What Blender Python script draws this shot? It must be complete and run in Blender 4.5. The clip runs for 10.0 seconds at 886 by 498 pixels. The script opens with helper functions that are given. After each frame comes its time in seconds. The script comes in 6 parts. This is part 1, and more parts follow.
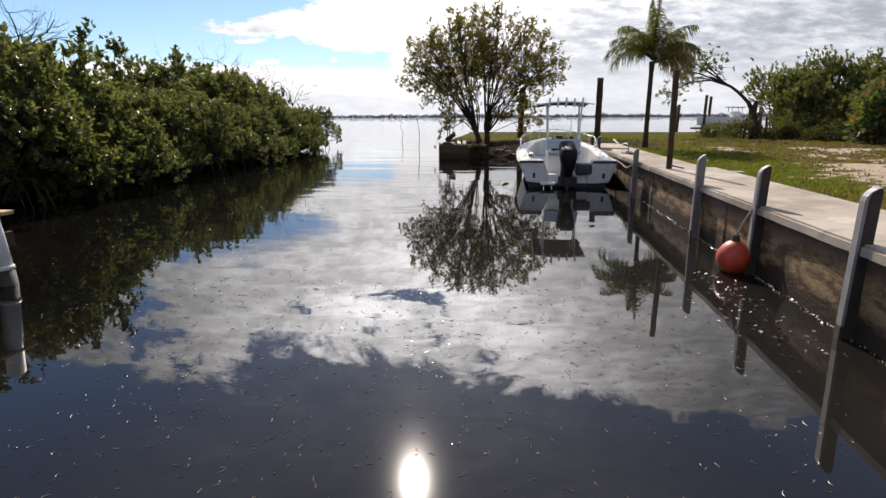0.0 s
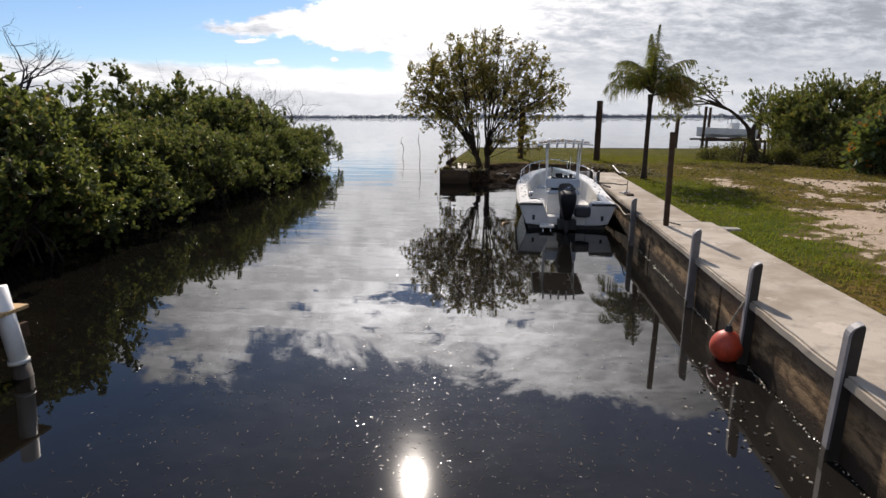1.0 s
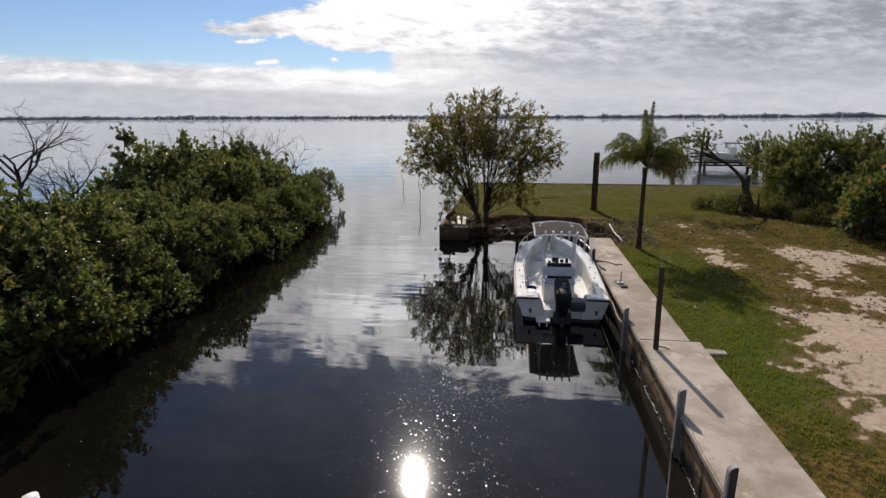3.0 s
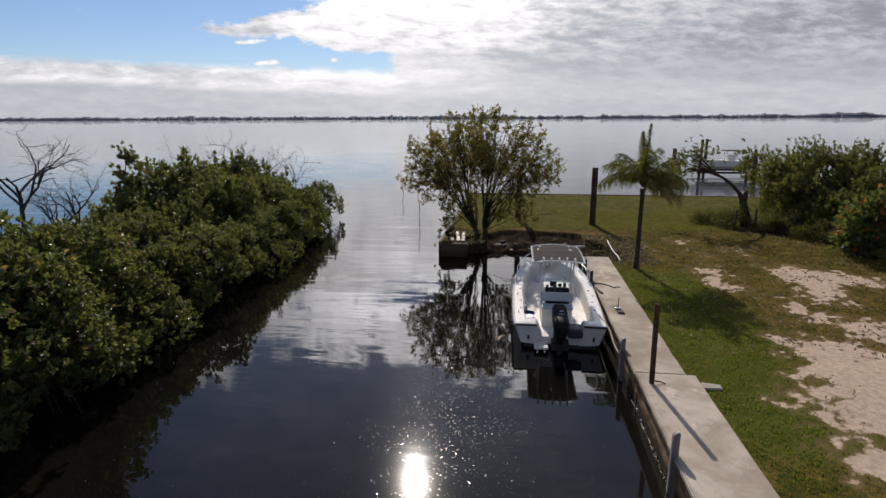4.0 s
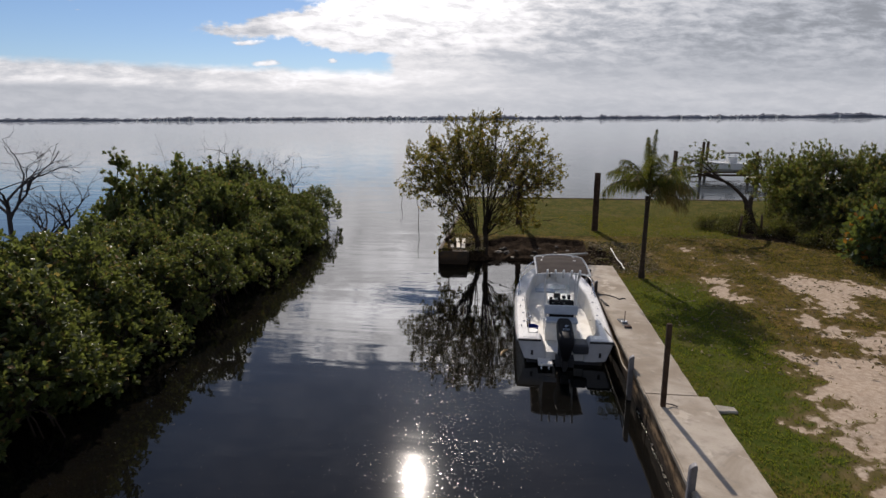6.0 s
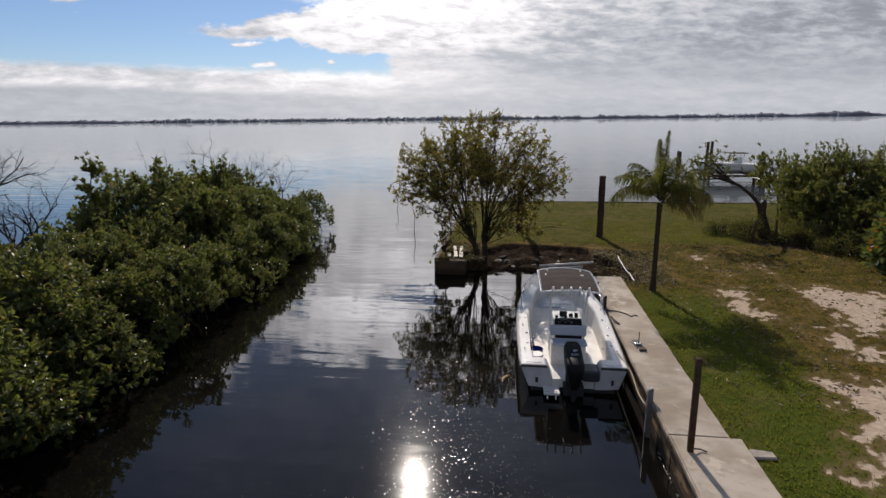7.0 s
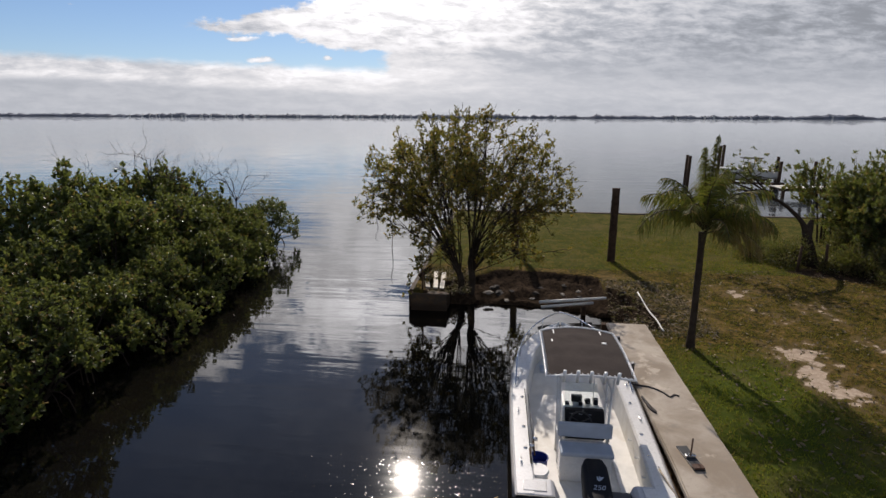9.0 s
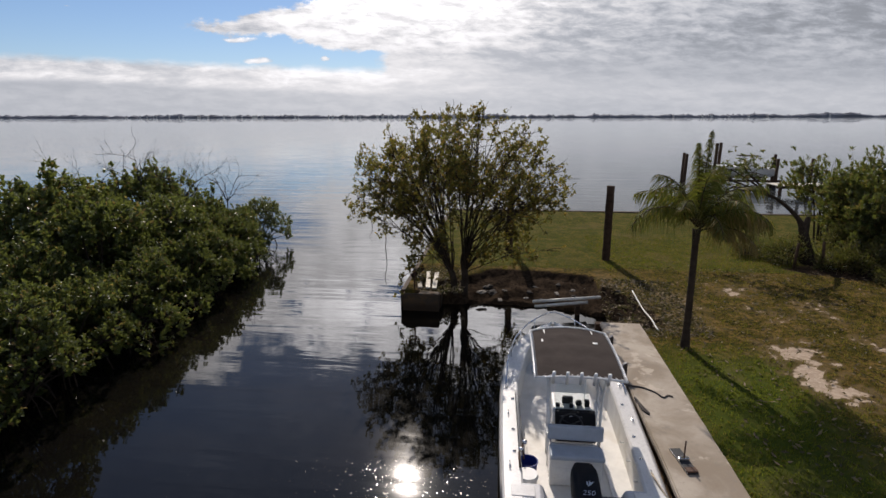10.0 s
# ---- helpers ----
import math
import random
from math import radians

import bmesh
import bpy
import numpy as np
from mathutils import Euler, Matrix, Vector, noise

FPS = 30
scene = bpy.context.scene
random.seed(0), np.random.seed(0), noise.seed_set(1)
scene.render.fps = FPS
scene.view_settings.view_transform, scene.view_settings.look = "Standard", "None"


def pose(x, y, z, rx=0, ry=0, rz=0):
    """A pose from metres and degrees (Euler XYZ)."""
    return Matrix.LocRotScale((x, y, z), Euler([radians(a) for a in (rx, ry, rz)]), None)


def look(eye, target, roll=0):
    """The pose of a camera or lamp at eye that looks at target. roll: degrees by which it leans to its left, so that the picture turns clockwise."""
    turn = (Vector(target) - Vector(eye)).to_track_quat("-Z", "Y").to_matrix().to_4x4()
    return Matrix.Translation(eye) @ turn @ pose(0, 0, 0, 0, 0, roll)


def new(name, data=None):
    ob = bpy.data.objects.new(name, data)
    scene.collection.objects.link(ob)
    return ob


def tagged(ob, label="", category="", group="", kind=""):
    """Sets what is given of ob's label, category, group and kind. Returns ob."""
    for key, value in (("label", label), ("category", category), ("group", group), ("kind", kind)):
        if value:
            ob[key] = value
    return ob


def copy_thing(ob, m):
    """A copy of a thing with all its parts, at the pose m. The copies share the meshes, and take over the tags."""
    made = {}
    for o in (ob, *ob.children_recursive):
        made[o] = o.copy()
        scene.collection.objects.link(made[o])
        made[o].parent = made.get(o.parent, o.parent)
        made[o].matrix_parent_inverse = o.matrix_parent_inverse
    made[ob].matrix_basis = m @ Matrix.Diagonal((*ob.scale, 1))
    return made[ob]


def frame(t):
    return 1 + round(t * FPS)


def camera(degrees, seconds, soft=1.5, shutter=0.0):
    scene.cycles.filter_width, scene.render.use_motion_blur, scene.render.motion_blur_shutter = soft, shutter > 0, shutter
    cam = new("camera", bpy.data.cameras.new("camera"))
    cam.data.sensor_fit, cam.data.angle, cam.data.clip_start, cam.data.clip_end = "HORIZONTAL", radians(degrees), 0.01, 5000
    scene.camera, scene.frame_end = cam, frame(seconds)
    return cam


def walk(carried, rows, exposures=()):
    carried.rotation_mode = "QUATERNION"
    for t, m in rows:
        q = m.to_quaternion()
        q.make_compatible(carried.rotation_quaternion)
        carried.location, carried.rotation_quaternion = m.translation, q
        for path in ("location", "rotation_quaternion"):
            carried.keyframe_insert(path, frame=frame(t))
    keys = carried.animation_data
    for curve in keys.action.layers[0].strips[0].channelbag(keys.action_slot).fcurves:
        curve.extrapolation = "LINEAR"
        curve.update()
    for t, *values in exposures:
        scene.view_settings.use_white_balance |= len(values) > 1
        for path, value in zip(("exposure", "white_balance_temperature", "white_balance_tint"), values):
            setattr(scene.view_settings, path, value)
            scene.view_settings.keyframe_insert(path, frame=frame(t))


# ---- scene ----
cam = camera(78.0, 10.0)
PATH = [
    (0, (0.308, -0.775, 1.625), (0.055, 1.153, 1.157), -0.2),
    (0.5, (0.273, -0.765, 2.071), (0.024, 1.164, 1.607), -0.0),
    (1, (0.286, -0.725, 2.618), (0.033, 1.203, 2.15), -0.1),
    (1.5, (0.268, -0.658, 3.161), (0.013, 1.27, 2.694), -0.1),
    (2, (0.254, -0.639, 3.732), (0.001, 1.289, 3.264), -0.1),
    (2.5, (0.27, -0.632, 4.316), (0.017, 1.297, 3.849), -0.1),
    (3, (0.295, -0.612, 4.954), (0.041, 1.316, 4.486), -0.2),
    (3.2, (0.324, -0.573, 5.182), (0.071, 1.356, 4.717), -0.1),
    (4.3, (0.315, -0.602, 5.704), (0.061, 1.327, 5.237), -0.3),
    (4.5, (0.3, -0.627, 5.745), (0.046, 1.302, 5.279), -0.3),
    (5, (0.274, -0.622, 5.814), (0.022, 1.306, 5.347), -0.4),
    (5.5, (0.263, -0.537, 5.831), (0.012, 1.392, 5.365), -0.4),
    (5.7, (0.246, -0.376, 5.81), (-0.004, 1.554, 5.345), -0.3),
    (6.8, (0.152, 1.023, 5.798), (-0.093, 2.953, 5.333), -0.4),
    (7, (0.153, 1.324, 5.824), (-0.094, 3.254, 5.361), -0.6),
    (7.5, (0.128, 2.325, 5.781), (-0.112, 4.256, 5.317), -0.5),
    (8, (0.097, 3.459, 5.764), (-0.137, 5.39, 5.298), -0.4),
    (8.5, (0.083, 4.722, 5.789), (-0.149, 6.653, 5.326), -0.0),
    (9, (0.172, 5.642, 5.809), (-0.056, 7.573, 5.339), 0.2),
    (9.5, (0.264, 5.85, 5.716), (0.038, 7.779, 5.239), -0.1),
    (10, (0.347, 5.887, 5.734), (0.124, 7.818, 5.264), -0.1),
]
walk(cam, [(t, look(eye, target, roll)) for t, eye, target, roll in PATH], [(0, 0.60, 6350, 14), (1, 0.38, 6320, 14), (2.5, 0.13, 6300, 14), (4.5, 0.01, 6270, 15), (7, -0.02, 6270, 15), (10, -0.02, 6270, 15)])


# ---- world, sun ----
YAW = radians(7.4)            # the canal's axis lies this far left of the dock's line
SUN_EL, SUN_AZ = radians(36.3), radians(-11.0)   # azimuth from +y towards +x
SUN_DIR = Vector((math.sin(SUN_AZ) * math.cos(SUN_EL), math.cos(SUN_AZ) * math.cos(SUN_EL), math.sin(SUN_EL)))

sun = new("sun", bpy.data.lights.new("sun", "SUN"))
sun.data.energy, sun.data.angle, sun.data.color = 4.2, radians(0.53), (1.0, 0.90, 0.76)
sun.matrix_world = look((0, 0, 40), Vector((0, 0, 40)) - SUN_DIR)


class Nodes:
    """Short hand for building node trees."""
    def __init__(self, tree):
        self.t = tree
        self.n, self.l = tree.nodes, tree.links

    def put(self, sock, v):
        if isinstance(v, bpy.types.NodeSocket):
            self.l.new(v, sock)
        elif v is not None:
            sock.default_value = v

    def math(self, op, a, b=None, c=None, clamp=False):
        n = self.n.new("ShaderNodeMath")
        n.operation, n.use_clamp = op, clamp
        for s, v in zip(n.inputs, (a, b, c)):
            self.put(s, v)
        return n.outputs[0]

    def dot(self, a, v):
        n = self.n.new("ShaderNodeVectorMath")
        n.operation = "DOT_PRODUCT"
        self.put(n.inputs[0], a)
        n.inputs[1].default_value = v
        return n.outputs["Value"]

    def step(self, x, lo, hi, a=0.0, b=1.0):
        n = self.n.new("ShaderNodeMapRange")
        n.interpolation_type = "SMOOTHSTEP"
        self.put(n.inputs[0], x)
        for k, v in zip((1, 2, 3, 4), (lo, hi, a, b)):
            self.put(n.inputs[k], v)
        return n.outputs[0]

    def noise(self, vec, scale, detail=4.0, rough=0.55, dist=0.0):
        n = self.n.new("ShaderNodeTexNoise")
        self.put(n.inputs["Vector"], vec)
        n.inputs["Scale"].default_value, n.inputs["Detail"].default_value = scale, detail
        n.inputs["Roughness"].default_value, n.inputs["Distortion"].default_value = rough, dist
        return n.outputs["Fac"]

    def mix(self, fac, a, b):
        n = self.n.new("ShaderNodeMix")
        n.data_type = "RGBA"
        self.put(n.inputs[0], fac)
        for k, v in ((6, a), (7, b)):
            self.put(n.inputs[k], (*v, 1) if isinstance(v, tuple) and len(v) == 3 else v)
        return n.outputs[2]

    def vec(self, x, y, z):
        n = self.n.new("ShaderNodeCombineXYZ")
        for s, v in zip(n.inputs, (x, y, z)):
            self.put(s, v)
        return n.outputs[0]

    def scaled(self, v, s):
        n = self.n.new("ShaderNodeMapping")
        self.put(n.inputs[0], v)
        n.inputs["Scale"].default_value = s
        return n.outputs[0]

    def bump(self, h, strength, dist, normal=None):
        n = self.n.new("ShaderNodeBump")
        self.put(n.inputs["Strength"], strength)
        self.put(n.inputs["Distance"], dist)
        self.put(n.inputs["Height"], h)
        if normal is not None:
            self.put(n.inputs["Normal"], normal)
        return n.outputs[0]


world = bpy.data.worlds.new("sky")
scene.world = world
world.use_nodes = True
W = Nodes(world.node_tree)
W.n.clear()
sky = W.n.new("ShaderNodeTexSky")
sky.sky_type, sky.sun_disc = "NISHITA", False
sky.sun_elevation, sky.sun_rotation = SUN_EL, SUN_AZ
sky.air_density, sky.dust_density, sky.ozone_density = 1.0, 0.15, 2.5
ray = W.n.new("ShaderNodeTexCoord").outputs["Generated"]
fwd = W.math("MAXIMUM", W.dot(ray, (-math.sin(YAW), math.cos(YAW), 0)), 0.15)
side = W.math("DIVIDE", W.dot(ray, (math.cos(YAW), math.sin(YAW), 0)), fwd)
high = W.math("DIVIDE", W.dot(ray, (0, 0, 1)), fwd)
flat = W.math("ADD", W.math("MAXIMUM", high, 0.0), 0.10)
deck = W.vec(W.math("DIVIDE", side, flat), W.math("DIVIDE", 1.0, flat), 0.0)     # a cloud layer overhead
puff = W.noise(deck, 0.9, 7, 0.58, 0.3)
streak = W.noise(W.vec(side, W.math("MULTIPLY", high, 3.0), 3.0), 7.5, 6, 0.62, 0.2)
grain = W.noise(W.vec(W.math("ADD", side, W.math("MULTIPLY", high, 0.6)), W.math("MULTIPLY", high, 3.4), 9.0), 21.0, 8, 0.62, 0.3)
tear = W.noise(W.vec(side, W.math("MULTIPLY", high, 1.5), 11.0), 4.6, 9, 0.64, 0.35)
hole = W.noise(W.vec(side, W.math("MULTIPLY", high, 1.9), 5.0), 5.5, 7, 0.62, 0.3)
rag = W.noise(W.vec(side, W.math("MULTIPLY", high, 1.7), 7.0), 13.0, 8, 0.64)
ragged = W.math("MULTIPLY", W.math("SUBTRACT", rag, 0.5), 0.07)
torn = W.math("SUBTRACT", tear, 0.5)
hi2 = W.math("ADD", high, ragged)
# low bank all along the horizon; a clear gap above it to the left; a broad bank to the right and above
crest = W.math("SUBTRACT", 0.073, W.math("MULTIPLY", side, 0.038))
low = W.step(W.math("SUBTRACT", W.math("ADD", high, W.math("MULTIPLY", ragged, 0.35)), crest), -0.008, 0.009, 1.0, 0.0)
under = W.math("SUBTRACT", hi2, W.math("SUBTRACT", 0.092, W.math("MULTIPLY", side, 0.14)))
over = W.math("SUBTRACT", W.math("ADD", 0.222, W.math("MULTIPLY", side, 0.16)), hi2)
wedge = W.math("MULTIPLY", W.step(under, -0.003, 0.007), W.step(over, -0.003, 0.008))
slant = W.math("ADD", W.math("MULTIPLY", W.math("MAXIMUM", W.math("SUBTRACT", high, 0.15), 0.0), 1.6), W.math("MULTIPLY", W.math("MULTIPLY", torn, 0.9), W.step(high, 0.16, 0.26)))
right = W.step(W.math("ADD", W.math("ADD", side, slant), W.math("MULTIPLY", ragged, 1.5)), W.step(high, 0.17, 0.23, -0.11, -0.34), -0.08)
upper = W.step(W.math("ADD", high, W.math("MULTIPLY", torn, 0.16)), 0.262, 0.275)
bank = W.math("MAXIMUM", W.math("MAXIMUM", low, wedge), W.math("MAXIMUM", right, upper))
reach = W.math("MINIMUM", W.math("MAXIMUM", W.math("ADD", side, 0.1), 0.0), 0.6)
top = W.math("ADD", 0.462, W.math("MULTIPLY", reach, 0.23))
lift = W.math("ADD", high, W.math("MULTIPLY", torn, 0.46))
bank = W.math("MULTIPLY", bank, W.step(W.math("SUBTRACT", lift, top), -0.030, 0.014, 1.0, 0.0))
gaps = W.math("MULTIPLY", W.step(hole, 0.59, 0.64), W.step(high, 0.22, 0.26))
bank = W.math("MULTIPLY", bank, W.math("SUBTRACT", 1.0, gaps))
scraps = None
for cx, cy, rx, ry in ((-0.625, 0.208, 0.034, 0.010), (-0.332, 0.130, 0.028, 0.0045), (-0.304, 0.0945, 0.024, 0.0060), (-0.19, 0.098, 0.012, 0.004)):
    u = W.math("DIVIDE", W.math("ADD", W.math("SUBTRACT", side, cx), W.math("MULTIPLY", ragged, 1.1)), rx)
    w = W.math("DIVIDE", W.math("ADD", W.math("SUBTRACT", high, cy), W.math("MULTIPLY", ragged, 0.30)), ry)
    one = W.step(W.math("ADD", W.math("MULTIPLY", u, u), W.math("MULTIPLY", w, w)), 0.0, 1.3, 1.0, 0.0)
    scraps = one if scraps is None else W.math("MAXIMUM", scraps, one)
bank = W.math("MAXIMUM", bank, scraps)
wisps = W.math("MULTIPLY", W.step(streak, 0.66, 0.72), W.step(high, 0.08, 0.12))
veil = W.math("MULTIPLY", W.step(puff, 0.3, 0.7, 0.03, 0.105), W.step(high, 0.30, 0.45))       # thin haze high up
cover = W.math("MAXIMUM", W.math("MAXIMUM", bank, veil), W.math("MULTIPLY", wisps, W.step(high, 0.30, 0.42, 0.9, 0.0)))
# clouds glow towards the sun, grey away from it
near = W.dot(ray, SUN_DIR)
glow = W.math("MINIMUM", W.math("POWER", W.math("MAXIMUM", near, 0.0), 23.5), 0.34)
body = W.math("ADD", 0.425, W.math("MULTIPLY", glow, 9.0))
soften = W.step(high, 0.05, 0.15, 0.22, 1.0)
mottle = W.math("ADD", W.math("MULTIPLY", streak, 0.36), W.math("ADD", W.math("MULTIPLY", grain, 0.42), W.math("MULTIPLY", puff, 0.22)))
shade = W.math("ADD", W.math("SUBTRACT", 1.05, W.math("MULTIPLY", soften, 0.36)), W.math("MULTIPLY", W.math("MULTIPLY", soften, 0.66), W.step(mottle, 0.40, 0.62)))
# the low bank: bright torn crests over a blue-grey base
tuft = W.noise(W.vec(side, W.math("MULTIPLY", high, 4.0), 17.0), 8.5, 7, 0.62, 0.3)
crown = W.math("MULTIPLY", W.step(W.math("SUBTRACT", high, W.math("SUBTRACT", crest, 0.045)), 0.0, 0.020), W.step(W.math("SUBTRACT", high, crest), 0.004, 0.016, 1.0, 0.0))
leftward = W.step(side, -0.25, 0.20, 1.0, 0.12)
whiter = W.math("MULTIPLY", W.math("MULTIPLY", W.math("MULTIPLY", crown, W.step(tuft, 0.36, 0.66, 0.14, 0.46)), leftward), 1.0)
whiter = W.math("ADD", W.math("MAXIMUM", whiter, W.math("MULTIPLY", scraps, 0.40)), W.step(high, 0.035, 0.085, 0.11, 0.05))
lum = W.math("MULTIPLY", W.math("ADD", body, whiter), shade)
lum = W.math("MULTIPLY", lum, W.step(near, -0.5, 0.2, 1.5, 1.0))       # clouds facing the sun are lit full on; adds fill from behind
cloud = W.mix(W.step(lum, 0.35, 0.9), (0.90, 0.95, 1.0), (1.0, 0.985, 0.95))
back_sky = W.n.new("ShaderNodeBackground")
tone = W.n.new("ShaderNodeMix")
tone.data_type, tone.blend_type = "RGBA", "MULTIPLY"
tone.inputs[0].default_value = 1.0
W.put(tone.inputs[6], sky.outputs[0])
tone.inputs[7].default_value = (0.92, 1.0, 1.12, 1)
W.put(back_sky.inputs[0], tone.outputs[2])
back_sky.inputs[1].default_value = 0.072
back_cloud = W.n.new("ShaderNodeBackground")
W.put(back_cloud.inputs[0], cloud)
W.put(back_cloud.inputs[1], lum)
blend = W.n.new("ShaderNodeMixShader")
ahead = W.step(W.dot(ray, (-math.sin(YAW), math.cos(YAW), 0)), -0.15, 0.12)
behind = W.math("MULTIPLY", W.step(W.noise(ray, 2.4, 6, 0.6), 0.46, 0.58), W.math("SUBTRACT", 1.0, ahead))       # unseen scattered clouds added behind to fill the shaded sides
W.put(blend.inputs[0], W.math("ADD", W.math("MULTIPLY", cover, ahead), W.math("MULTIPLY", behind, 0.95)))
W.l.new(back_sky.outputs[0], blend.inputs[1])
W.l.new(back_cloud.outputs[0], blend.inputs[2])
W.l.new(blend.outputs[0], W.n.new("ShaderNodeOutputWorld").inputs[0])


# ---- materials ----
def surface(name, base, rough=0.6, metal=0.0, vary=0.25, scale=3.0, fine=40.0, bump=0.15, depth=0.004, tint=None, spec=None, randomise=0.0):
    """A surface with two scales of variation and fine relief; tint: the colour of its stains."""
    m = bpy.data.materials.new(name)
    m.use_nodes = True
    N = Nodes(m.node_tree)
    p = N.n["Principled BSDF"]
    co = N.n.new("ShaderNodeTexCoord").outputs["Object"]
    a, b = N.noise(co, scale, 5, 0.6), N.noise(co, fine, 4, 0.6)
    dark = tuple(c * (1 - vary) for c in base)
    pale = tuple(min(1.0, c * (1 + vary * 0.6)) for c in base)
    col = N.mix(N.step(a, 0.3, 0.7), dark, pale)
    col = N.mix(N.math("MULTIPLY", N.step(b, 0.4, 0.75), vary), col, tuple(c * 0.55 for c in base))
    if tint:
        col = N.mix(N.math("MULTIPLY", N.step(N.noise(co, scale * 0.45, 6, 0.65, 0.6), 0.5, 0.68), 0.7), col, tint)
    if randomise:
        r = N.n.new("ShaderNodeObjectInfo").outputs["Random"]
        col = N.mix(N.math("MULTIPLY", r, randomise), col, tuple(c * 0.6 for c in base))
    N.put(p.inputs["Base Color"], col)
    N.put(p.inputs["Roughness"], N.math("ADD", rough - 0.06, N.math("MULTIPLY", b, 0.12), clamp=True))
    p.inputs["Metallic"].default_value = metal
    if spec is not None:
        p.inputs["Specular IOR Level"].default_value = spec
    if bump:
        h = N.math("ADD", N.math("MULTIPLY", a, 0.6), N.math("MULTIPLY", b, 0.4))
        N.put(p.inputs["Normal"], N.bump(h, bump, depth))
    return m


def leaf_surface(name, green, pale, dry=None, dry_amount=0.1, rough=0.38, through_light=0.35, spec=0.5, lit=(0.26, 0.30, 0.03)):
    """Leaves: each one its own tone, glossy above, letting light through."""
    m = bpy.data.materials.new(name)
    m.use_nodes = True
    N = Nodes(m.node_tree)
    p = N.n["Principled BSDF"]
    r = N.n.new("ShaderNodeNewGeometry").outputs["Random Per Island"]
    co = N.n.new("ShaderNodeTexCoord").outputs["Object"]
    patch = N.noise(co, 0.9, 3, 0.6)
    col = N.mix(N.math("ADD", N.math("MULTIPLY", r, 0.6), N.math("MULTIPLY", patch, 0.4)), green, pale)
    if dry:
        r2 = N.math("FRACT", N.math("MULTIPLY", r, 37.7))
        col = N.mix(N.math("GREATER_THAN", r2, 1 - dry_amount), col, dry)
    N.put(p.inputs["Base Color"], col)
    p.inputs["Roughness"].default_value, p.inputs["Specular IOR Level"].default_value = rough, spec
    tr = N.n.new("ShaderNodeBsdfTranslucent")
    N.put(tr.inputs[0], N.mix(0.5, col, lit))
    mx = N.n.new("ShaderNodeMixShader")
    mx.inputs[0].default_value = through_light
    N.l.new(p.outputs[0], mx.inputs[1])
    N.l.new(tr.outputs[0], mx.inputs[2])
    N.l.new(mx.outputs[0], N.n["Material Output"].inputs[0])
    return m


def water_surface():
    m = bpy.data.materials.new("water")
    m.use_nodes = True
    N = Nodes(m.node_tree)
    p = N.n["Principled BSDF"]
    pos = N.n.new("ShaderNodeNewGeometry").outputs["Position"]
    sep = N.n.new("ShaderNodeSeparateXYZ")
    N.l.new(pos, sep.inputs[0])
    x, y = sep.outputs[0], sep.outputs[1]
    open_bay = N.step(y, 10.0, 40.0)
    col = N.mix(N.step(N.noise(pos, 0.35, 4, 0.6), 0.4, 0.7), (0.0042, 0.0040, 0.0034), (0.0075, 0.0062, 0.0042))
    near_tone = N.math("MULTIPLY", N.step(y, 3.5, 11.0, 1.0, 0.0), N.step(x, -3.2, -0.4))
    col = N.mix(N.math("MULTIPLY", near_tone, N.step(N.noise(pos, 0.8, 5, 0.6), 0.3, 0.7, 0.55, 1.0)), col, (0.0165, 0.0145, 0.0125))       # paler, browner water in the canal's near part
    col = N.mix(N.step(y, 22.0, 60.0), col, (0.060, 0.070, 0.075))       # paler further out in the bay
    N.put(p.inputs["Base Color"], col)
    p.inputs["IOR"].default_value = 1.333
    p.inputs["Roughness"].default_value = 0.004
    swell = N.noise(N.scaled(pos, (0.15, 1.25, 1.0)), 0.9, 2, 0.4, 0.5)
    ripple = N.noise(N.scaled(pos, (0.7, 1.6, 1.0)), 4.5, 3, 0.55)
    fine = N.noise(pos, 16.0, 2, 0.5)
    calm = N.noise(N.scaled(pos, (0.35, 0.12, 1.0)), 0.5, 3, 0.5)      # glassy and ruffled patches
    ruff = N.math("ADD", 0.25, N.math("MULTIPLY", N.step(calm, 0.42, 0.62), 0.75))
    h = N.math("ADD", N.math("MULTIPLY", swell, 0.030), N.math("MULTIPLY", ripple, N.math("MULTIPLY", ruff, 0.0022)))
    chop = N.noise(N.scaled(pos, (0.28, 1.25, 1.0)), 2.6, 3, 0.5, 0.3)
    h = N.math("ADD", h, N.math("MULTIPLY", chop, N.math("MULTIPLY", N.math("MULTIPLY", ruff, N.step(y, 3.0, 16.0, 0.12, 1.0)), 0.012)))
    h = N.math("ADD", h, N.math("MULTIPLY", fine, 0.00003))
    amp = N.math("ADD", N.step(y, 4.0, 15.0, 0.11, 0.26), N.math("MULTIPLY", open_bay, 0.55))
    nrm = N.bump(h, amp, 1.0)
    N.put(p.inputs["Normal"], nrm)
    soft = N.n.new("ShaderNodeBsdfPrincipled")
    N.put(soft.inputs["Base Color"], col)
    soft.inputs["IOR"].default_value, soft.inputs["Roughness"].default_value = 1.333, 0.11
    N.put(soft.inputs["Normal"], nrm)
    mx = N.n.new("ShaderNodeMixShader")
    mx.inputs[0].default_value = 0.065
    N.l.new(p.outputs[0], mx.inputs[1])
    N.l.new(soft.outputs[0], mx.inputs[2])
    N.l.new(mx.outputs[0], N.n["Material Output"].inputs[0])
    return m


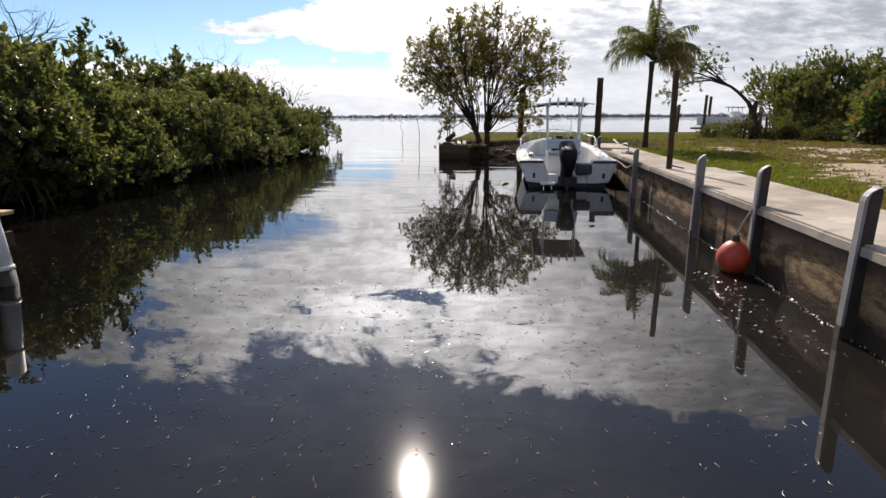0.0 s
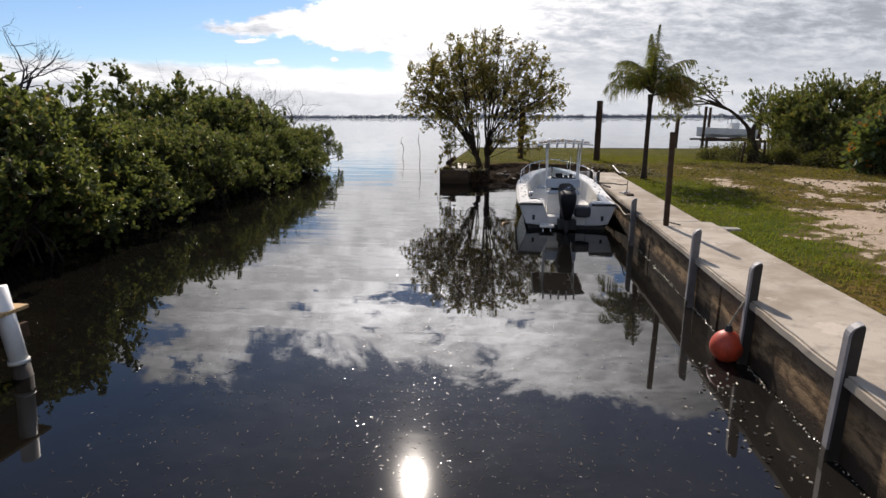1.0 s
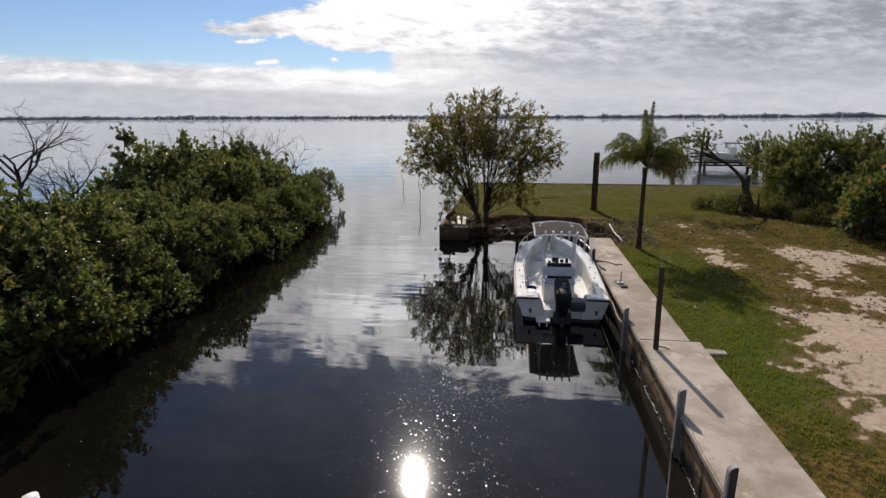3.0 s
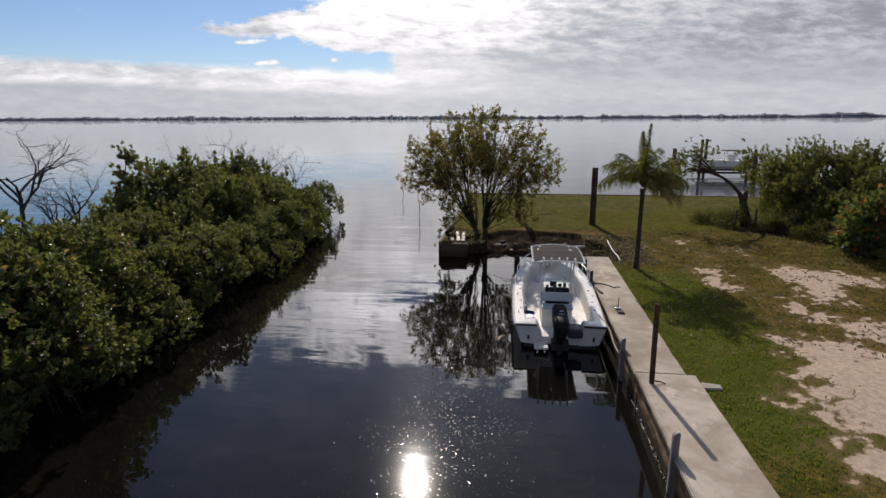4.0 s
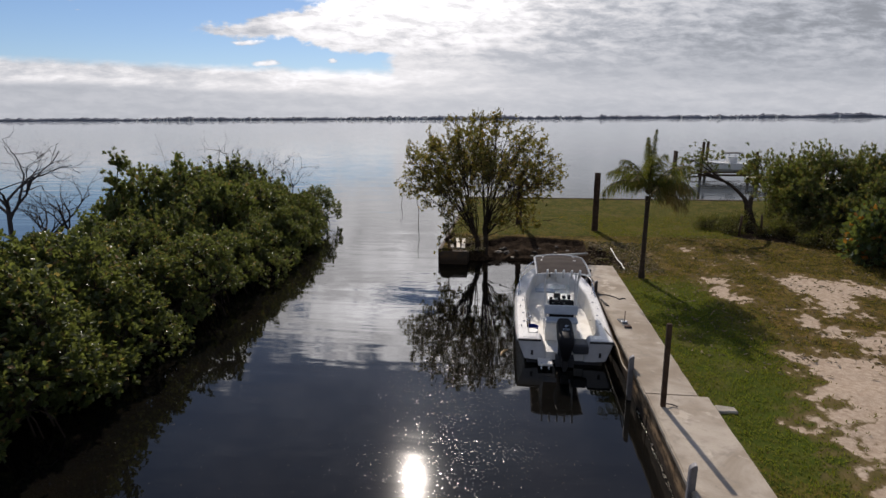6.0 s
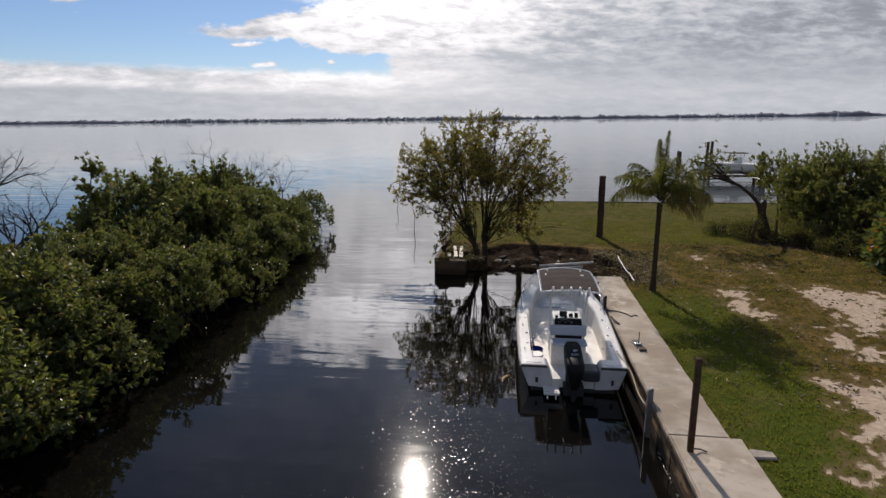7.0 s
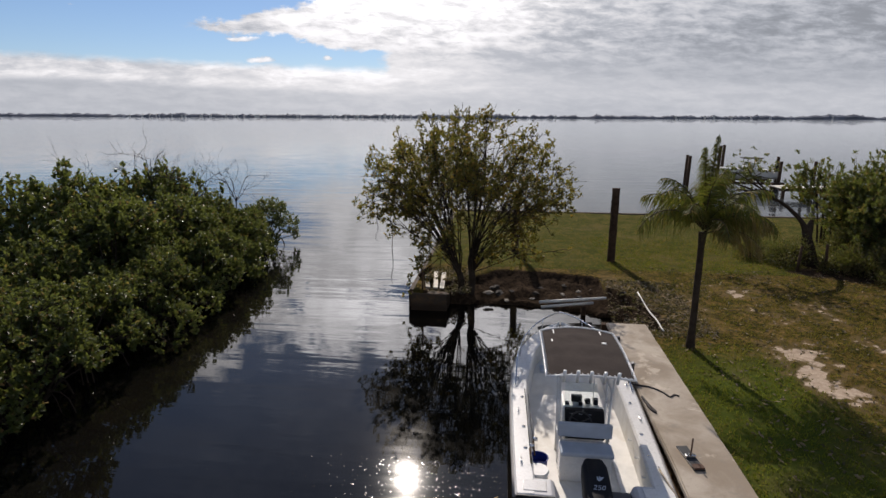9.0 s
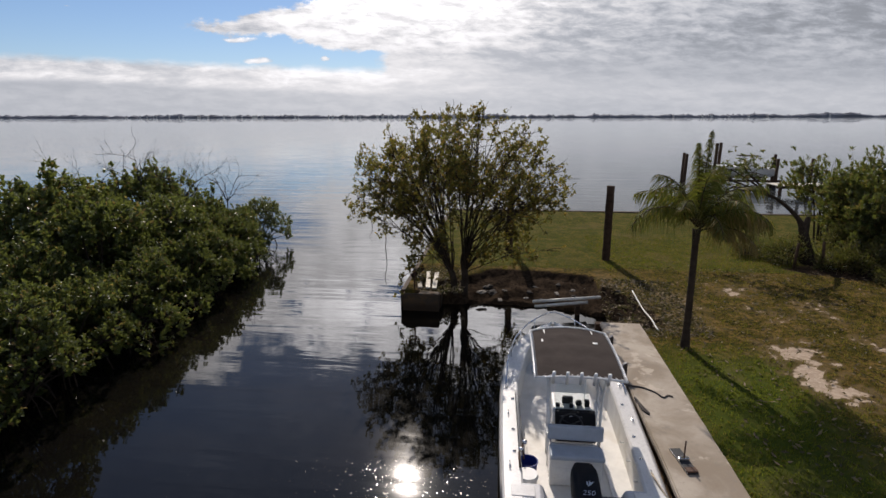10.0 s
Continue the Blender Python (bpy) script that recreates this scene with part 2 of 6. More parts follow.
def ground_surface():
    """Turf that gives way to bare sand and, on the bank, to dark earth; the mesh carries where."""
    m = bpy.data.materials.new("turf_and_sand")
    m.use_nodes = True
    N = Nodes(m.node_tree)
    p = N.n["Principled BSDF"]
    pos = N.n.new("ShaderNodeTexCoord").outputs["Object"]

    def carried(name):
        n = N.n.new("ShaderNodeAttribute")
        n.attribute_name = name
        return n.outputs["Fac"]
    n1, n2, n3 = N.noise(pos, 2.0, 6, 0.66), N.noise(pos, 9.0, 5, 0.65), N.noise(pos, 45.0, 3, 0.6)
    turf = N.mix(N.step(n1, 0.40, 0.60), (0.060, 0.046, 0.010), (0.156, 0.100, 0.032))
    turf = N.mix(N.math("MULTIPLY", N.step(n2, 0.44, 0.6), 0.9), turf, (0.024, 0.028, 0.007))
    turf = N.mix(N.math("MULTIPLY", carried("lush"), 0.8), turf, N.mix(n2, (0.032, 0.052, 0.008), (0.074, 0.100, 0.014)))
    sand = N.mix(N.step(n2, 0.3, 0.7), (0.33, 0.25, 0.18), (0.48, 0.385, 0.29))
    sand = N.mix(N.math("MULTIPLY", N.step(n3, 0.57, 0.74), 0.3), sand, (0.17, 0.125, 0.08))
    earth = N.mix(N.step(n2, 0.35, 0.65), (0.018, 0.012, 0.008), (0.050, 0.034, 0.021))
    edge = N.math("ADD", carried("sand"), N.math("MULTIPLY", N.math("SUBTRACT", n2, 0.5), 0.5))
    turf = N.mix(N.math("MULTIPLY", N.step(edge, 0.05, 0.42), 0.75), turf, N.mix(n3, (0.095, 0.066, 0.030), (0.17, 0.12, 0.060)))
    col = N.mix(N.step(edge, 0.42, 0.58), turf, sand)
    col = N.mix(N.step(N.math("ADD", carried("earth"), N.math("MULTIPLY", N.math("SUBTRACT", n2, 0.5), 0.5)), 0.4, 0.65), col, earth)
    N.put(p.inputs["Base Color"], col)
    p.inputs["Roughness"].default_value = 1.0
    p.inputs["Specular IOR Level"].default_value = 0.02
    N.put(p.inputs["Normal"], N.bump(N.math("ADD", n2, N.math("MULTIPLY", n3, 0.35)), 0.6, 0.035))
    return m


def concrete_surface(name, base, wet=False, growth=(0.46, 0.34, 0.20)):
    """Weathered concrete: pale scour marks, brown stains; wet: algae and oyster growth near the water."""
    m = bpy.data.materials.new(name)
    m.use_nodes = True
    N = Nodes(m.node_tree)
    p = N.n["Principled BSDF"]
    pos = N.n.new("ShaderNodeNewGeometry").outputs["Position"]
    a, b, c = N.noise(pos, 0.8, 6, 0.62, 0.5), N.noise(N.scaled(pos, (1.0, 0.55, 1.7)) if wet else pos, 4.2 if wet else 5.0, 8, 0.68, 0.3), N.noise(pos, 60.0, 3, 0.6)
    col = N.mix(N.step(a, 0.35, 0.65), tuple(k * c for k, c in zip(base, (0.60, 0.56, 0.51))), base)
    col = N.mix(N.math("MULTIPLY", N.step(b, 0.50, 0.70), 0.65), col, tuple(k * 0.55 for k in base))
    col = N.mix(N.math("MULTIPLY", N.step(N.noise(pos, 1.7, 5, 0.6), 0.60, 0.66), 0.6), col, tuple(min(1, k * 1.28) for k in base))
    col = N.mix(N.math("MULTIPLY", N.step(c, 0.58, 0.72), 0.35), col, tuple(k * 0.5 for k in base))
    if wet:
        sep = N.n.new("ShaderNodeSeparateXYZ")
        N.l.new(pos, sep.inputs[0])
        hgt = N.math("ADD", sep.outputs[2], N.math("MULTIPLY", N.math("SUBTRACT", b, 0.5), 0.42))
        rust = N.mix(N.step(b, 0.40, 0.58), (0.105, 0.064, 0.032), growth)
        col = N.mix(N.step(hgt, 0.42, 0.62, 1.0, 0.0), col, rust)
        col = N.mix(N.step(hgt, 0.10, 0.34, 1.0, 0.0), col, (0.036, 0.023, 0.013))
    N.put(p.inputs["Base Color"], col)
    N.put(p.inputs["Roughness"], 0.88)
    p.inputs["Specular IOR Level"].default_value = 0.25
    N.put(p.inputs["Normal"], N.bump(N.math("ADD", N.math("MULTIPLY", b, 0.7), N.math("MULTIPLY", c, 0.3)), 0.8 if wet else 0.5, 0.028 if wet else 0.012))
    return m


def glass_surface():
    m = bpy.data.materials.new("clear_screen")
    m.use_nodes = True
    p = m.node_tree.nodes["Principled BSDF"]
    p.inputs["Base Color"].default_value = (0.9, 0.95, 0.95, 1)
    p.inputs["Transmission Weight"].default_value, p.inputs["Roughness"].default_value, p.inputs["IOR"].default_value = 1.0, 0.04, 1.1
    return m


WATER, GROUND = water_surface(), ground_surface()
WALK_TOP, WALL_FACE = concrete_surface("walk_concrete", (0.44, 0.38, 0.305)), concrete_surface("seawall_concrete", (0.125, 0.092, 0.070), wet=True, growth=(0.32, 0.21, 0.11))
BULKHEAD = concrete_surface("bulkhead_concrete", (0.085, 0.066, 0.050), wet=True, growth=(0.06, 0.044, 0.030))
PILE = surface("painted_pile", (0.15, 0.14, 0.135), 0.6, vary=0.28, scale=4, tint=(0.13, 0.105, 0.08))
PILE_CORE = surface("brown_pile", (0.032, 0.024, 0.019), 0.8, vary=0.35, scale=5, tint=(0.055, 0.040, 0.028), bump=0.4, depth=0.008)
PILE_STRIP = surface("chalky_strip", (0.21, 0.20, 0.205), 0.6, vary=0.18, scale=5, tint=(0.18, 0.16, 0.15))
PILE_DARK = surface("wet_pile", (0.050, 0.038, 0.026), 0.7, vary=0.4, scale=8, tint=(0.10, 0.07, 0.04), bump=0.5, depth=0.01)
OLD_WOOD = surface("weathered_pole", (0.066, 0.042, 0.028), 0.92, vary=0.4, scale=6, fine=50, bump=0.6, depth=0.01, spec=0.12)
NEW_WOOD = surface("new_lumber", (0.52, 0.34, 0.15), 0.65, vary=0.22, scale=4, fine=30, randomise=0.35)
GREY_WOOD = surface("grey_board", (0.34, 0.30, 0.24), 0.8, vary=0.3, scale=6)
PALE_WOOD = surface("bleached_board", (0.66, 0.60, 0.50), 0.75, vary=0.2, scale=5)
GEL = surface("white_gelcoat", (0.70, 0.685, 0.655), 0.28, vary=0.06, scale=2, fine=20, bump=0.02, depth=0.002)
# the white gelcoat darkened: the transom's shade is in this grey
TRANSOM = surface("shaded_gelcoat", (0.50, 0.50, 0.51), 0.38, vary=0.12, scale=3, fine=20, bump=0.02, depth=0.002, tint=(0.40, 0.39, 0.38))
DECK = surface("moulded_deck", (0.70, 0.68, 0.63), 0.55, vary=0.12, scale=3, fine=90, bump=0.15, depth=0.002, tint=(0.56, 0.52, 0.44))
RUB = surface("rub_rail", (0.22, 0.21, 0.20), 0.6, vary=0.2)
STEEL = surface("stainless_tube", (0.72, 0.72, 0.72), 0.22, metal=1.0, vary=0.06, bump=0.0)
ALU = surface("white_coated_tube", (0.74, 0.74, 0.73), 0.3, vary=0.06, bump=0.02)
CANVAS = surface("taupe_canvas", (0.046, 0.036, 0.031), 0.95, vary=0.2, scale=3, fine=120, bump=0.2, depth=0.002, spec=0.15)
COWL = surface("black_cowling", (0.010, 0.010, 0.012), 0.6, vary=0.2, scale=3, bump=0.02, spec=0.15)
# dark colour for the hull below the chine and the lower transom
BOTTOM = surface("dark_lower_hull", (0.030, 0.030, 0.033), 0.7, vary=0.35, scale=4, tint=(0.06, 0.05, 0.035))
BLACK = surface("black_plastic", (0.018, 0.018, 0.019), 0.45, vary=0.25, scale=8)
VINYL = surface("charcoal_vinyl", (0.040, 0.042, 0.050), 0.55, vary=0.2, scale=5)
CUSHION = surface("grey_vinyl", (0.38, 0.42, 0.48), 0.5, vary=0.1, scale=4, fine=60, bump=0.1)
BLUE = surface("blue_plastic", (0.012, 0.030, 0.22), 0.4, vary=0.2)
WHITE = surface("white_plastic", (0.76, 0.75, 0.72), 0.45, vary=0.08)
ORANGE = surface("faded_orange_vinyl", (0.50, 0.058, 0.022), 0.5, vary=0.25, scale=6, tint=(0.24, 0.05, 0.03), bump=0.08)
ROPE = surface("weathered_rope", (0.40, 0.34, 0.25), 0.9, vary=0.35, scale=20, fine=120, bump=0.6, depth=0.004)
DARK_ROPE = surface("dark_rope", (0.06, 0.05, 0.045), 0.9, vary=0.35, scale=20)
RUST = surface("rusted_steel", (0.09, 0.045, 0.025), 0.8, vary=0.4, scale=12, bump=0.4)
STONE = surface("rubble_stone", (0.030, 0.023, 0.017), 0.9, vary=0.35, scale=5, fine=40, bump=0.6, depth=0.02, tint=(0.05, 0.038, 0.026), randomise=0.6)
PALE_STONE = surface("pale_concrete_lump", (0.20, 0.175, 0.145), 0.9, vary=0.25, scale=6, bump=0.5, depth=0.015)
PVC = surface("pvc_pipe", (0.62, 0.60, 0.54), 0.45, vary=0.15, scale=3)
BARK = surface("grey_bark", (0.050, 0.037, 0.027), 0.95, vary=0.4, scale=5, fine=45, bump=0.8, depth=0.02, spec=0.1)
PALM_BARK = surface("palm_bark", (0.050, 0.036, 0.026), 0.95, vary=0.35, scale=7, fine=60, bump=0.7, depth=0.015, spec=0.1)
DEAD = surface("dead_branch", (0.045, 0.038, 0.038), 0.9, vary=0.3, scale=8, bump=0.4)
MANGROVE = leaf_surface("mangrove_leaf", (0.036, 0.053, 0.015), (0.104, 0.122, 0.033), (0.28, 0.16, 0.06), 0.06, 0.36, 0.46, 0.45, lit=(0.24, 0.27, 0.045))
BUTTONWOOD = leaf_surface("buttonwood_leaf", (0.054, 0.056, 0.015), (0.138, 0.120, 0.028), (0.34, 0.18, 0.04), 0.16, 0.5, 0.54, 0.4, lit=(0.34, 0.31, 0.045))
THICKET = leaf_surface("thicket_leaf", (0.046, 0.060, 0.020), (0.130, 0.140, 0.046), (0.22, 0.13, 0.05), 0.16, 0.42, 0.38)
SEAGRAPE = leaf_surface("sea_grape_leaf", (0.030, 0.055, 0.022), (0.085, 0.110, 0.045), (0.42, 0.12, 0.02), 0.08, 0.30, 0.30)
FROND = leaf_surface("palm_leaflet", (0.038, 0.045, 0.011), (0.100, 0.098, 0.024), (0.22, 0.14, 0.040), 0.16, 0.7, 0.34, 0.2)
DRYFROND = leaf_surface("dry_palm_leaflet", (0.12, 0.082, 0.022), (0.25, 0.165, 0.04), (0.20, 0.11, 0.04), 0.3, 0.6, 0.3)
BLADES = leaf_surface("grass_blade", (0.098, 0.065, 0.012), (0.182, 0.115, 0.022), (0.20, 0.125, 0.042), 0.46, 0.9, 0.40, 0.08)
LUSHBLADES = leaf_surface("lush_grass_blade", (0.062, 0.078, 0.008), (0.140, 0.148, 0.016), (0.15, 0.12, 0.03), 0.10, 0.9, 0.45, 0.08)
SCRUB = leaf_surface("dry_scrub_leaf", (0.030, 0.032, 0.010), (0.085, 0.070, 0.025), (0.14, 0.09, 0.04), 0.2, 0.6, 0.3)
# leaf bits and foam, kept pale so that many read as sun glints
FLECK = surface("fleck_and_glint", (0.50, 0.44, 0.34), 0.25, vary=0.3, scale=8, bump=0.0)
# for the added facets that imitate sun glitter on the water
GLINT_FACET = surface("glint_facet", (0.10, 0.085, 0.06), 0.2, vary=0.3, scale=8, bump=0.0)
STRAW = surface("wet_straw", (0.26, 0.20, 0.13), 0.4, vary=0.3, scale=8, bump=0.0)
LITTER = leaf_surface("dry_litter", (0.10, 0.065, 0.035), (0.26, 0.19, 0.11), (0.05, 0.035, 0.02), 0.3, 0.8, 0.15)
# haze over the far shore is mixed into this blue-grey
FARLAND = surface("hazed_trees", (0.15, 0.16, 0.19), 0.95, vary=0.3, scale=0.02, fine=0.15, bump=0.0)
HOUSE = surface("distant_stucco", (0.62, 0.61, 0.58), 0.8, vary=0.1, scale=0.1, fine=0.5, bump=0.0)
ROOF = surface("distant_roof", (0.30, 0.28, 0.27), 0.8, vary=0.2, scale=0.1, fine=0.5, bump=0.0)
GLASS = glass_surface()


# ---- mesh helpers ----
def mesh_object(name, data, material, parent=None, label=""):
    data.materials.append(material)
    ob = new(name, data)
    if parent is not None:
        ob.parent = parent
    return tagged(ob, label)


def part(name, bm, material, parent=None, label="", smooth=False):
    """Links a bmesh as one mesh object under a thing or a part."""
    data = bpy.data.meshes.new(name)
    bm.to_mesh(data)
    bm.free()
    if smooth:
        data.shade_smooth()
    return mesh_object(name, data, material, parent, label)


def thing(name, label, category, group="", kind="", at=None):
    ob = new(name)
    if at is not None:
        ob.matrix_basis = pose(*at)
    return tagged(ob, label, category, group, kind)


class Build:
    """Gathers vertices and faces in numpy and makes one mesh of them."""
    def __init__(self):
        self.v, self.f, self.count = [], [], 0

    def add(self, verts, faces):
        self.v.append(np.asarray(verts, float))
        self.f += [tuple(int(i) + self.count for i in f) for f in faces]
        self.count += len(verts)

    def tube(self, path, radii, sides=6, cap=True):
        path = np.asarray(path, float)
        k = len(path)
        radii = np.broadcast_to(radii, (k,))
        tang = np.gradient(path, axis=0)
        tang /= np.linalg.norm(tang, axis=1)[:, None] + 1e-9
        ref = np.array([0.0, 0.0, 1.0]) if abs(tang[0][2]) < 0.9 else np.array([1.0, 0.0, 0.0])
        ang = np.arange(sides) * 2 * math.pi / sides
        out = []
        for p, t, r in zip(path, tang, radii):
            u = np.cross(t, ref)
            u /= np.linalg.norm(u) + 1e-9
            w = np.cross(t, u)
            out.append(p + r * (np.cos(ang)[:, None] * u + np.sin(ang)[:, None] * w))
        faces = [(i * sides + j, i * sides + (j + 1) % sides, (i + 1) * sides + (j + 1) % sides, (i + 1) * sides + j) for i in range(k - 1) for j in range(sides)]
        if cap:
            faces += [tuple(range(sides))[::-1], tuple(range((k - 1) * sides, k * sides))]
        self.add(np.concatenate(out), faces)

    def leaves(self, at, along, length, width, fold=0.18, rng=np.random):
        """A folded, pointed leaf at each place, growing along its own way."""
        at, along = np.asarray(at, float), np.asarray(along, float)
        n = len(at)
        along = along / (np.linalg.norm(along, axis=1)[:, None] + 1e-9)
        turn = rng.normal(size=(n, 3))
        across = np.cross(along, turn)
        across /= np.linalg.norm(across, axis=1)[:, None] + 1e-9
        up = np.cross(across, along)
        ln = (length * rng.uniform(0.7, 1.25, n))[:, None]
        wd = (width * rng.uniform(0.8, 1.2, n))[:, None]
        mid = at + along * ln * 0.5
        v = np.stack([at, mid + across * wd * 0.5 + up * wd * fold, at + along * ln, mid - across * wd * 0.5 + up * wd * fold], 1).reshape(-1, 3)
        base = self.count + 4 * np.arange(n)
        self.v.append(v)
        self.f += list(map(tuple, np.concatenate([np.stack([base, base + 1, base + 2], 1), np.stack([base, base + 2, base + 3], 1)]).tolist()))
        self.count += 4 * n

    def sprays(self, tips, axes, per, length, width, stem, rng, spread=(0.35, 1.25)):
        """Shoots with whorls of oval leaves round their ends, each leaf's face turned to the shoot's tip."""
        tips, axes = np.repeat(np.asarray(tips, float), per, 0), np.repeat(np.asarray(axes, float), per, 0)
        n = len(tips)
        axes = axes / (np.linalg.norm(axes, axis=1)[:, None] + 1e-9)
        side = np.cross(axes, rng.normal(size=(n, 3)))
        side /= np.linalg.norm(side, axis=1)[:, None] + 1e-9
        th = rng.uniform(*spread, n)[:, None]
        way = axes * np.cos(th) + side * np.sin(th)
        up = axes * np.sin(th) - side * np.cos(th) + rng.normal(0, 0.25, (n, 3))
        across = np.cross(way, up)
        across /= np.linalg.norm(across, axis=1)[:, None] + 1e-9
        up = np.cross(across, way)
        at = tips - axes * (stem * rng.uniform(0, 1, n))[:, None]
        ln = (length * rng.uniform(0.65, 1.2, n))[:, None]
        wd = (width * rng.uniform(0.8, 1.15, n))[:, None]
        fold = up * wd * 0.13
        v = np.stack([at, at + way * ln * 0.36 + across * wd * 0.5 + fold, at + way * ln * 0.74 + across * wd * 0.40 + fold, at + way * ln - up * ln * 0.08,
                      at + way * ln * 0.74 - across * wd * 0.40 + fold, at + way * ln * 0.36 - across * wd * 0.5 + fold], 1).reshape(-1, 3)
        base = self.count + 6 * np.arange(n)
        self.v.append(v)
        self.f += list(map(tuple, np.concatenate([np.stack([base, base + 1, base + 2, base + 3], 1), np.stack([base, base + 3, base + 4, base + 5], 1)]).tolist()))
        self.count += 6 * n

    def object(self, name, material, parent=None, label="", smooth=False):
        data = bpy.data.meshes.new(name)
        data.from_pydata(np.concatenate(self.v).tolist() if self.v else [], [], self.f)
        data.update()
        if smooth:
            data.shade_smooth()
        return mesh_object(name, data, material, parent, label)


def box(bm, lo, hi, bevel=0.0, seg=1):
    m = Matrix.LocRotScale([(a + b) / 2 for a, b in zip(lo, hi)], None, [b - a for a, b in zip(lo, hi)])
    r = bmesh.ops.create_cube(bm, size=1, matrix=m)
    if bevel:
        edges = list({e for v in r["verts"] for e in v.link_edges})
        bmesh.ops.bevel(bm, geom=edges, offset=bevel, segments=seg, affect="EDGES", profile=0.6)
    return r


def box_part(name, lo, hi, material, parent=None, label="", bevel=0.01, seg=2):
    bm = bmesh.new()
    box(bm, lo, hi, bevel, seg)
    return part(name, bm, material, parent, label)


def rod(name, path, radius, material, parent=None, label="", sides=8):
    b = Build()
    b.tube(path, radius, sides)
    return b.object(name, material, parent, label, smooth=True)


def bend(points, n=12):
    """A smooth line through a few points."""
    p = np.asarray(points, float)
    t, s = np.linspace(0, 1, len(p)), np.linspace(0, 1, n)
    if len(p) < 3:
        return np.stack([np.interp(s, t, p[:, k]) for k in range(3)], 1)
    q = np.concatenate([[2 * p[0] - p[1]], p, [2 * p[-1] - p[-2]]])
    out = []
    for x in s * (len(p) - 1):
        i = min(int(x), len(p) - 2)
        f = x - i
        a, b, c, d = q[i], q[i + 1], q[i + 2], q[i + 3]
        out.append(0.5 * (2 * b + (c - a) * f + (2 * a - 5 * b + 4 * c - d) * f * f + (3 * b - a - 3 * c + d) * f ** 3))
    return np.array(out)


def lumps(x, y, s, seed=0.0):
    return noise.fractal(Vector((x * s, y * s, seed)), 0.8, 2.0, 4)


# ---- large structure ----
def water_sheet():
    bm = bmesh.new()
    for lo, hi in (((-4800, -300), (4800, 4800)),):
        bm.faces.new([bm.verts.new(p) for p in ((lo[0], lo[1], 0), (hi[0], lo[1], 0), (hi[0], hi[1], 0), (lo[0], hi[1], 0))])
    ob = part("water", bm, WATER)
    return tagged(ob, "calm dark canal water opening into a wide bay", "water", kind="structure")


INLET = [(-1.62, 10.0), (-1.62, 22.05), (-0.2, 22.25), (1.4, 22.1), (2.6, 21.75), (3.15, 21.3), (3.35, 20.4), (3.25, 19.1), (3.25, 10.0)]


def beyond(x, y, ring):
    """Metres from an outline on the plan; negative inside it."""
    xs, ys = [p[0] for p in ring], [p[1] for p in ring]
    if x < min(xs) - 3 or x > max(xs) + 3 or y < min(ys) - 3 or y > max(ys) + 3:
        return 3.0
    inside, best = False, 1e9
    n = len(ring)
    for i in range(n):
        (x1, y1), (x2, y2) = ring[i], ring[(i + 1) % n]
        if (y1 > y) != (y2 > y) and x < (x2 - x1) * (y - y1) / (y2 - y1) + x1:
            inside = not inside
        dx, dy = x2 - x1, y2 - y1
        f = max(0.0, min(1.0, ((x - x1) * dx + (y - y1) * dy) / (dx * dx + dy * dy)))
        best = min(best, math.hypot(x - x1 - f * dx, y - y1 - f * dy))
    return -best if inside else best


LAWN = 0.64
# bare patches of sand: outlines on the plan
SANDS = [
    [(8.8, 18.9), (9.7, 18.8), (11.2, 18.1), (12.2, 16.9), (10.2, 16.6), (9.4, 14.8), (8.4, 14.8), (8.8, 15.8), (8.7, 17.3)],
    [(7.7, 15.0), (8.2, 14.7), (8.4, 13.5), (7.8, 13.3), (7.6, 14.1)],
    [(6.3, 12.4), (7.5, 12.3), (8.6, 11.5), (9.6, 11.4), (10.4, 9.8), (9.0, 8.4), (6.6, 8.1), (5.8, 8.2), (5.9, 9.1), (6.2, 9.9), (6.3, 11.4)],
    [(5.3, 9.5), (5.8, 9.8), (5.9, 9.0), (5.9, 8.2), (5.4, 8.4)],
    [(6.2, 18.3), (7.2, 18.5), (7.0, 16.7), (7.5, 15.9), (6.6, 15.5), (6.2, 16.2)],
    [(8.3, 13.4), (9.4, 13.8), (11.4, 13.6), (11.8, 12.2), (8.8, 12.0), (8.0, 11.8)],
    [(5.4, 7.8), (6.4, 8.0), (6.2, 6.6), (5.3, 7.0)],
    [(6.8, 20.9), (7.6, 20.8), (7.4, 19.8)],
    [(8.5, 21.5), (9.3, 21.4), (8.7, 20.2)],
    [(6.6, 23.0), (7.8, 22.5), (6.9, 22.0)],
    [(4.8, 22.2), (5.6, 22.0), (5.5, 21.0), (4.8, 21.0)],
]


